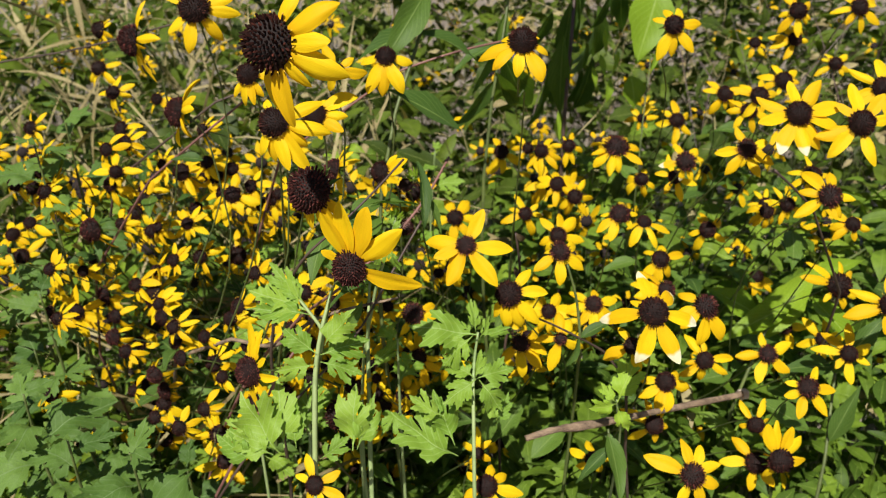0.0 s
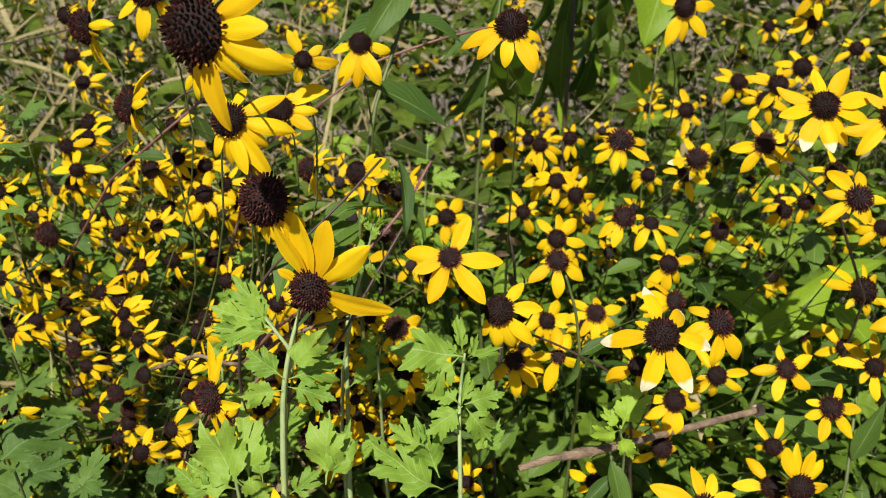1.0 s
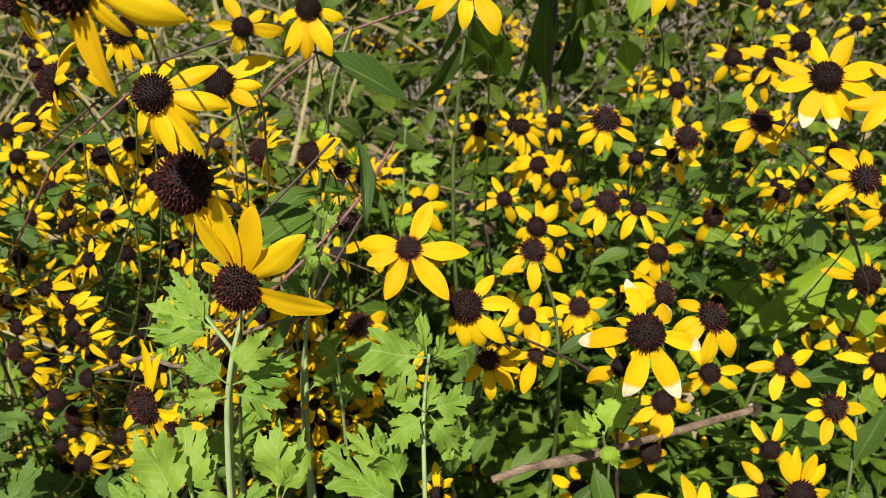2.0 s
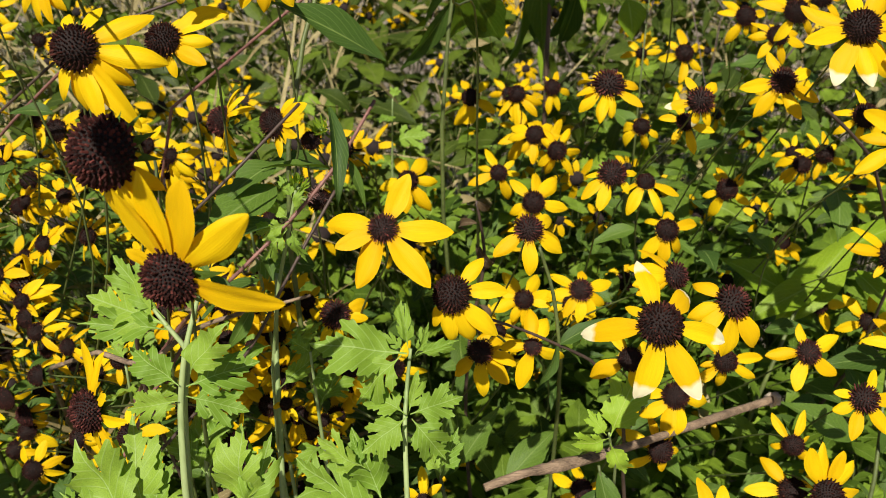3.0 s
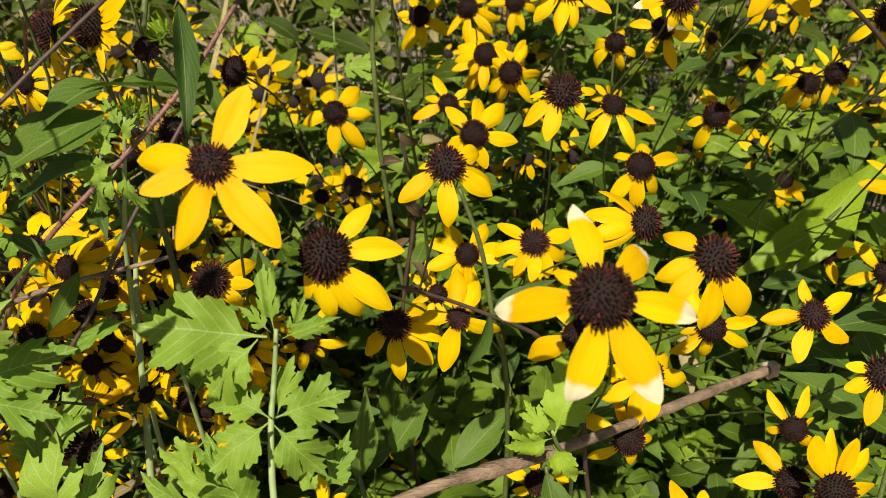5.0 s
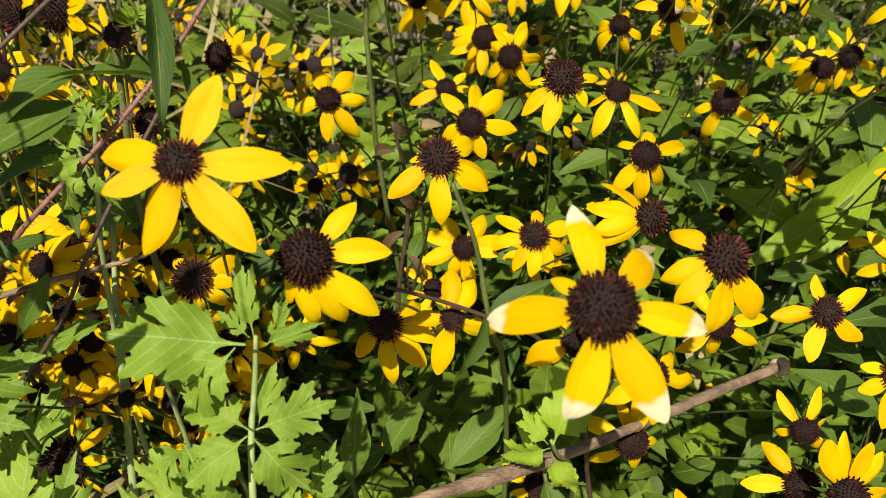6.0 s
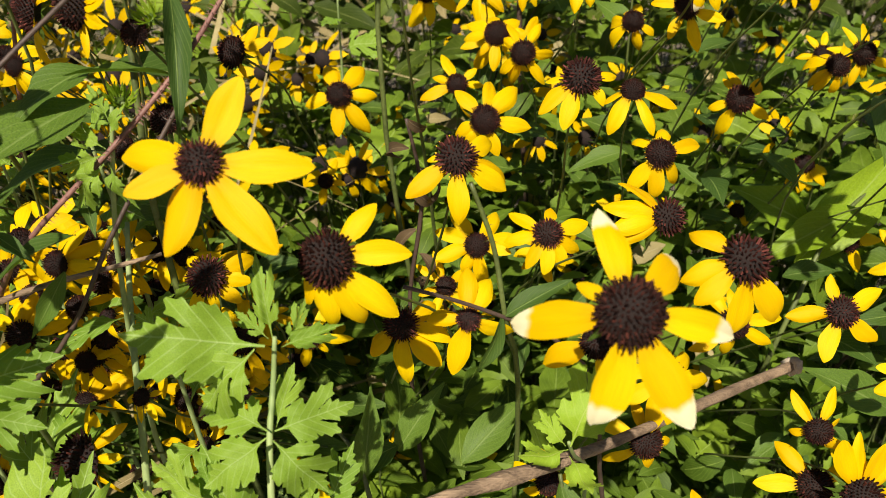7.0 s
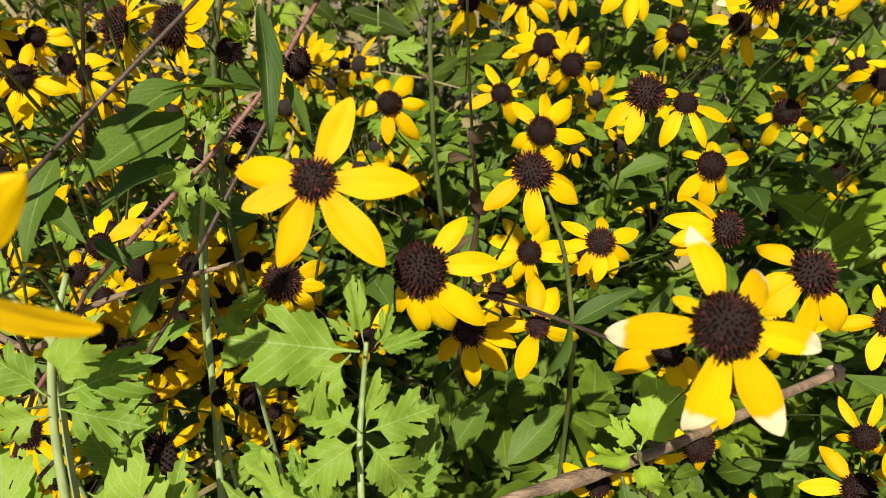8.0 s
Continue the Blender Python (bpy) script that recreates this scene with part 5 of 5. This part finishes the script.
# ---- the dry stalk and bare twigs ----
def dry_stalk():
    line = [(0.052, 0.410, 0.706), (0.072, 0.418, 0.707), (0.086, 0.425, 0.704), (0.124, 0.446, 0.697), (0.170, 0.481, 0.682), (0.224, 0.524, 0.663), (0.241, 0.536, 0.658)]
    thing = root("dry_stalk", line[0], "broken brown woody stalk lying among the leaves", "dead stalk")
    child("stalk", tube("stalk", line, (0.0019, 0.0020, 0.0031, 0.0021, 0.0023, 0.0023, 0.0028), BARK, 14, 0, 3, 0.15), thing)
    end = Vector(line[-1])
    way = (end - Vector(line[-2])).normalized()
    child("broken_end", tube("broken_end", [end - way * 0.004, end + way * 0.001, end + way * 0.004], (0.0042, 0.0044, 0.003), PITH, 9, 0, 5, 0.2), thing, None, "pale splintered end")
    return thing


dry_stalk()
leafy_stem([(-0.232, 0.747, 0.927), (-0.356, 0.757, 0.897), (-0.437, 0.762, 0.883), (-0.487, 1.112, 0.0)], (0.0009, 0.0009, 0.0009, 0.002), STEM_DARK, [], "thin dry bare twig among the flowers", "twig")
leafy_stem([(-0.136, 0.561, 0.894), (-0.191, 0.566, 0.852), (-0.226, 0.576, 0.824), (-0.276, 0.926, 0.0)], (0.0009, 0.0009, 0.0009, 0.002), STEM_RED, [], "thin dry bare twig among the flowers", "twig")
leafy_stem([(-0.101, 0.629, 0.901), (-0.141, 0.624, 0.889), (-0.181, 0.619, 0.876), (-0.231, 0.969, 0.0)], (0.0009, 0.0009, 0.0009, 0.002), STEM_DARK, [], "thin dry bare twig among the flowers", "twig")
leafy_stem([(0.052, 0.637, 0.922), (0.007, 0.613, 0.915), (-0.037, 0.607, 0.901), (-0.087, 0.957, 0.0)], (0.0009, 0.0009, 0.0009, 0.002), STEM_RED, [], "thin dry bare twig among the flowers", "twig")
leafy_stem([(-0.030, 0.470, 0.775), (-0.081, 0.447, 0.771), (-0.111, 0.458, 0.746), (-0.149, 0.486, 0.735), (-0.199, 0.836, 0.0)], (0.0008, 0.0012, 0.0014, 0.0014, 0.002), BARK, [], "thin dry bare twig among the flowers", "twig")
leafy_stem([(-0.081, 0.447, 0.773), (-0.087, 0.443, 0.763), (-0.103, 0.435, 0.742), (-0.153, 0.785, 0.0)], (0.0009, 0.0009, 0.0009, 0.002), STEM_RED, [], "thin dry bare twig among the flowers", "twig")
leafy_stem([(0.221, 0.502, 0.854), (0.237, 0.507, 0.841), (0.261, 0.521, 0.820), (0.211, 0.871, 0.0)], (0.0009, 0.0009, 0.0009, 0.002), STEM_DARK, [], "thin dry bare twig among the flowers", "twig")


def withered_shoot(top, foot):
    """A dead shoot whose brown leaves have curled up round its stem."""
    top, foot = Vector(top), Vector(foot)
    r = random.Random(91)
    thing = root("withered_shoot", foot, "dead shoot with curled dark brown leaves", "dead plant")
    bend = [top, top.lerp(foot, 0.04) + Vector((0.004, 0, 0)), top.lerp(foot, 0.12) + Vector((-0.006, 0, 0)), top.lerp(foot, 0.5), foot]
    child("stem", tube("stem", bend, (0.0008, 0.001, 0.0011, 0.0015, 0.002), STEM_DARK, 6, 0, 2, 0.15), thing)
    for k in range(9):
        p = top.lerp(foot, 0.018 * k)
        a = k * 2.4
        way = Vector((math.cos(a), 0.6 * math.sin(a) - 0.3, r.uniform(-1.1, 0.3)))
        child("leaf", CURLED[k % 3], thing, along(p, way, (r.uniform(-1, 1), -0.5, r.uniform(-0.3, 1)), r.uniform(0.014, 0.028), r.uniform(0.5, 0.9)))
    return thing


withered_shoot((0.055, 0.552, 0.790), (0.07, 0.60, 0.0))


def filler():
    """More of the same flowers deeper in the patch, each on its own stem."""
    r = random.Random(42)
    for k in range(44):
        y = r.uniform(0.58, 0.74)
        x = r.uniform(-0.62, 0.5)
        if x > 0.0 and r.random() < 0.55:
            x -= 0.55
        z = canopy(x, y) + r.uniform(-0.08, 0.035)
        coneflower((x, y, z), (r.uniform(-0.9, 0.4), -0.8, r.uniform(0.0, 0.8)), r.uniform(0.019, 0.027), r.randint(5, 8), r.uniform(3, 26), r.uniform(0.27, 0.36),
                   leaves=2, label="small yellow coneflower deep in the patch")
    for k in range(44):
        x, y = r.uniform(-0.28, 0.20), r.uniform(0.56, 0.86)
        coneflower((x, y, canopy(x, y) + r.uniform(-0.10, 0.01)), (r.uniform(-0.6, 0.4), -0.8, r.uniform(0.0, 0.6)), r.uniform(0.018, 0.026), r.randint(4, 8), r.uniform(8, 30), r.uniform(0.28, 0.38),
                   leaves=1, label="small yellow coneflower low among the leaves")
    for k in range(52):
        x, y = r.uniform(-0.40, -0.13), r.uniform(0.50, 0.68)
        coneflower((x, y, 0.69 + 0.75 * (y - 0.5) + r.uniform(-0.06, 0.07)), (r.uniform(-0.9, 0.1), -0.75, r.uniform(0.1, 0.8)), r.uniform(0.017, 0.023), r.randint(6, 9), r.uniform(4, 22), r.uniform(0.27, 0.34),
                   leaves=1, label="yellow coneflower crowded among others at the edge of the patch")

    for x, y, z in ((0.101, 0.66, 0.796), (0.114, 0.64, 0.79), (0.218, 0.60, 0.775), (0.093, 0.72, 0.81), (0.18, 0.68, 0.794), (0.17, 0.56, 0.766), (0.273, 0.62, 0.784),
                    (-0.046, 0.50, 0.671), (-0.109, 0.52, 0.662), (-0.035, 0.52, 0.69),
                    (0.229, 0.48, 0.667), (0.152, 0.47, 0.674), (-0.104, 0.56, 0.713), (-0.075, 0.55, 0.705),
                    (-0.12, 0.54, 0.687), (-0.033, 0.52, 0.664), (-0.039, 0.50, 0.655), (-0.068, 0.505, 0.685), (-0.09, 0.53, 0.70)):
        coneflower((x, y, z), (r.uniform(-0.5, 0.3), -0.75, r.uniform(0.2, 0.7)), r.uniform(0.019, 0.024), r.randint(6, 8), r.uniform(12, 26), 0.3,
                   leaves=1, label="yellow coneflower in the shade of taller ones")


def far_flowers(number):
    """The flowers past those, joined: petals, cones and stems."""
    r = random.Random(77)
    verts, faces, slots, uvs = [], [], [], []
    bv, bf, bu = blade(4, petal_outline, 0.1, 0.4, 0.0, 1, 2)

    def put(vs, fs, slot, us):
        o = len(verts)
        verts.extend(vs)
        uvs.extend(us)
        faces.extend(tuple(o + i for i in f) for f in fs)
        slots.extend([slot] * len(fs))

    for _ in range(number):
        side, deep = r.random() < 0.18, r.random() < 0.5
        x = r.choice((-1, 1)) * r.uniform(0.6, 1.1) if side else r.uniform(-0.65, 0.5) if deep else r.uniform(-1.1, 1.1)
        y = r.uniform(0.4, 1.2) if side else r.uniform(0.73, 1.03) if deep else r.uniform(1.0, 2.2)
        if deep and x > 0.05 and r.random() < 0.5:
            x -= 0.55
        c = Vector((x, y, canopy(x, y) + r.uniform(-0.07, 0.05)))
        axis = Vector((r.uniform(-0.8, 0.4), -0.8, r.uniform(0.0, 0.8))).normalized()
        e1 = axis.orthogonal().normalized()
        e2 = axis.cross(e1)
        size, n = r.uniform(0.019, 0.028), r.randint(5, 8)
        for k in range(n):
            a = 2 * math.pi * k / n + r.uniform(-0.15, 0.15)
            flat = e1 * math.cos(a) + e2 * math.sin(a)
            m = along(c + flat * size * 0.2, flat - axis * r.uniform(0.0, 0.6), axis + flat.cross(axis) * r.uniform(-0.3, 0.3), size * r.uniform(0.6, 0.95), r.uniform(0.85, 1.15))
            put([m @ Vector(v) for v in bv], bf, 0, bu)
        q = size * 0.32
        dome = [c + e1 * q * math.cos(j) * math.cos(h) + e2 * q * math.sin(j) * math.cos(h) + axis * q * (math.sin(h) - 0.2)
                for h in (0.0, 0.6, 1.1, 1.55) for j in [2 * math.pi * i / 8 for i in range(8)]]
        put(dome, [(8 * i + j, 8 * i + (j + 1) % 8, 8 * i + 8 + (j + 1) % 8, 8 * i + 8 + j) for i in range(3) for j in range(8)], 1, [(0, 0)] * len(dome))
        low = c + Vector((0, 0.12, -0.35))
        put([c + e1 * 0.001, c - e1 * 0.001, c + e2 * 0.001, low + e1 * 0.001, low - e1 * 0.001, low + e2 * 0.001], [(0, 1, 4, 3), (1, 2, 5, 4), (2, 0, 3, 5)], 2, [(0, 0)] * 6)
    me = mesh_of("far_flowers", verts, faces, uvs, True, PETAL)
    me.materials.append(CONE_BODY)
    me.materials.append(STEM)
    me.polygons.foreach_set("material_index", slots)
    return tagged(new("far_flowers", me), "many small yellow coneflowers behind the patch", "flowers", "", "stuff")


# ---- ground and undergrowth ----
def ground():
    """One sheet to the horizon, finer and uneven near the patch."""
    verts, faces = [], []
    xs = [-400, -60, -12, -5] + [-3 + 0.2 * i for i in range(31)] + [5, 12, 60, 400]
    ys = [-400, -60, -12, -4] + [-2 + 0.2 * i for i in range(51)] + [12, 60, 400]
    for y in ys:
        for x in xs:
            verts.append((x, y, 0.05 * noise.noise((x * 0.9, y * 0.9, 0)) + 0.02 * noise.noise((x * 4, y * 4, 3)) - 0.03))
    k = len(xs)
    for i in range(len(ys) - 1):
        for j in range(k - 1):
            faces.append((i * k + j, i * k + j + 1, i * k + k + j + 1, i * k + k + j))
    ob = new("ground", mesh_of("ground", verts, faces, None, True, SOIL))
    return tagged(ob, "dry pale soil under the flower patch", "ground", "", "structure")


ground()


def in_patch(x, y):
    """Whether a place lies inside the ragged outline of the growth."""
    ragged = noise.noise((x * 2.2, y * 2.2, 9.5))
    back = 2.65 + 0.5 * noise.noise((x * 1.8, 4.2, 0.5)) + 0.2 * ragged
    return abs(x) < 0.95 + 0.75 * max(0.0, y - 0.9) + 0.35 * ragged and not back < y < 3.0


def undergrowth(name, number, xs, ys, low, size, blades, material, seed, label, category, lift=0.0, upright=0.3):
    """A mass of small leaves as one mesh."""
    r = random.Random(seed)
    verts, faces, uvs = [], [], []
    for _ in range(number):
        x, y = r.uniform(*xs), r.uniform(*ys)
        if abs(x) > 0.75 * max(-xs[0], xs[1]) and noise.noise((x * 2.5, y * 2.5, seed)) > -0.05:
            continue
        if ys[0] < 0.5 and y < ys[0] + 0.10 + 0.12 * noise.noise((x * 3.5, 1.3, seed)):
            continue
        top = canopy(x, y) + lift + 0.075 * noise.noise((x * 11, y * 9, seed + 0.5)) + 0.03 * noise.noise((x * 28, y * 24, seed + 4.5))
        z = low + (top - low) * (1 - r.random() ** 1.5)
        a = r.uniform(0, 2 * math.pi)
        way = Vector((math.cos(a), math.sin(a), r.gauss(0.1, upright)))
        m = along((x, y, z), way, (r.gauss(0, 0.45), r.gauss(-0.25, 0.45), 1), r.uniform(*size), r.uniform(0.8, 1.5))
        bv, bf, bu = blades[r.randrange(len(blades))]
        if not in_patch(x, y):
            continue
        o = len(verts)
        verts += [m @ Vector(v) for v in bv]
        faces += [tuple(o + i for i in f) for f in bf]
        uvs += bu
    ob = new(name, mesh_of(name, verts, faces, uvs, True, material))
    return tagged(ob, label, category, "", "stuff")


filler()
far_flowers(280)
simple = [blade(6, lance_outline, 0.3, c, 0.02, s, 2) for s, c in enumerate((0.3, 0.8, 1.2))]
narrow = [blade(6, lambda u: 0.12 * lance_outline(u), 0.3, c, 0.0, s, 2) for s, c in enumerate((0.4, 0.9))]
undergrowth("undergrowth_leaves", 13000, (-1.1, 1.1), (0.32, 0.92), 0.25, (0.02, 0.05), simple, FILL, 1, "dense dark green leaves under the flowers", "undergrowth")
undergrowth("leaf_clumps", 1000, (0.04, 0.52), (0.50, 0.86), 0.50, (0.018, 0.042), simple, FILL, 12, "dark green leaf clumps between the flower stems", "undergrowth", 0.055, 0.4)
cut = [([v.co.copy() for v in me.vertices], [tuple(f.vertices) for f in me.polygons], [(v.co.x, 0.5 + v.co.y) for v in me.vertices]) for me in LOBED[:3]]
undergrowth("cut_leaves", 900, (-0.7, 0.6), (0.45, 1.15), 0.45, (0.03, 0.055), cut, FILL_CUT, 8, "fresh green deeply cut leaves between the flowers", "undergrowth", -0.01, 0.5)
undergrowth("undergrowth_leaves_far", 17000, (-2.2, 2.2), (0.88, 3.0), 0.25, (0.03, 0.075), simple, SHRUB, 2, "green leaves of shrubs behind the flowers", "undergrowth", 0.04, 0.5)
undergrowth("shrub_leaves", 6000, (-0.25, 2.4), (1.5, 3.0), 0.2, (0.03, 0.08), simple, SHRUB, 4, "dark leaves of taller shrubs behind the patch", "undergrowth", 0.3, 0.6)
undergrowth("dry_leaves", 450, (-1.2, 1.2), (0.4, 2.0), 0.05, (0.02, 0.06), simple, FILL_DRY, 3, "withered tan leaves among the stems", "undergrowth", -0.02)
strand = [blade(5, lambda u: 0.012 * (1 - 0.7 * u), 0.2, c, 0.0, s, 2) for s, c in enumerate((0.2, 0.7, -0.4))]
undergrowth("dry_strands", 330, (-0.8, -0.08), (0.5, 1.3), 0.60, (0.08, 0.22), strand, FILL_DRY, 6, "thin dry tan strands of grass among the flowers", "grass", 0.03, 0.7)
undergrowth("pale_grass", 1700, (-1.9, -0.05), (1.0, 2.4), 0.4, (0.08, 0.2), narrow, FILL_DRY, 7, "pale dry grass behind the edge of the patch", "grass", 0.07, 1.4)
undergrowth("dry_grass", 2500, (-2.6, 2.6), (2.2, 6.0), 0.1, (0.10, 0.28), narrow, FILL_DRY, 5, "dry tan grass blades behind the patch", "grass", 0.05, 1.6)
fine = [blade(5, lambda u: 0.004 * (1 - 0.6 * u), 0.2, c, 0.0, s, 2) for s, c in enumerate((0.3, 0.8, -0.5))]
undergrowth("thin_twigs", 420, (0.0, 1.1), (0.95, 1.9), 0.45, (0.08, 0.24), fine, STEM_DARK, 9, "thin dark bare twigs behind the flowers", "twigs", 0.16, 1.1)
undergrowth("tan_twigs", 500, (0.0, 1.2), (0.92, 1.9), 0.45, (0.05, 0.18), fine, FILL_DRY, 13, "thin dry tan twigs behind the flowers", "twigs", 0.12, 1.0)
undergrowth("withered_leaves", 700, (0.0, 1.2), (0.92, 1.8), 0.45, (0.012, 0.035), simple, FILL_DRY, 14, "small withered tan leaves behind the flowers", "undergrowth", 0.05, 0.4)


def undergrowth_stems(number, xs, ys, seed):
    """Thin upright stems that carry the mass of leaves, from the soil to just under its top."""
    r = random.Random(seed)
    verts, faces = [], []
    for _ in range(number):
        x, y = r.uniform(*xs), r.uniform(*ys)
        h = canopy(x, y) - r.uniform(0.03, 0.16)
        dx, dy, w = r.uniform(-0.05, 0.05), r.uniform(-0.05, 0.05), r.uniform(0.0008, 0.0016)
        if not in_patch(x, y):
            continue
        o = len(verts)
        for f, thick in ((0.0, 1.5), (0.55, 1.1), (1.0, 0.6)):
            for a in (0.0, 2.1, 4.2):
                verts.append((x + dx * f * f + thick * w * math.cos(a), y + dy * f * f + thick * w * math.sin(a), h * f - 0.04 * (1 - f)))
        for i in (0, 3):
            faces += [(o + i + j, o + i + (j + 1) % 3, o + i + 3 + (j + 1) % 3, o + i + 3 + j) for j in range(3)]
    ob = new("undergrowth_stems", mesh_of("undergrowth_stems", verts, faces, None, True, STEM))
    return tagged(ob, "crowded thin green stems under the leaves", "undergrowth", "", "stuff")


undergrowth_stems(1500, (-1.05, 1.05), (0.42, 1.0), 31)
undergrowth_stems(1800, (-2.1, 2.1), (1.0, 2.9), 32)
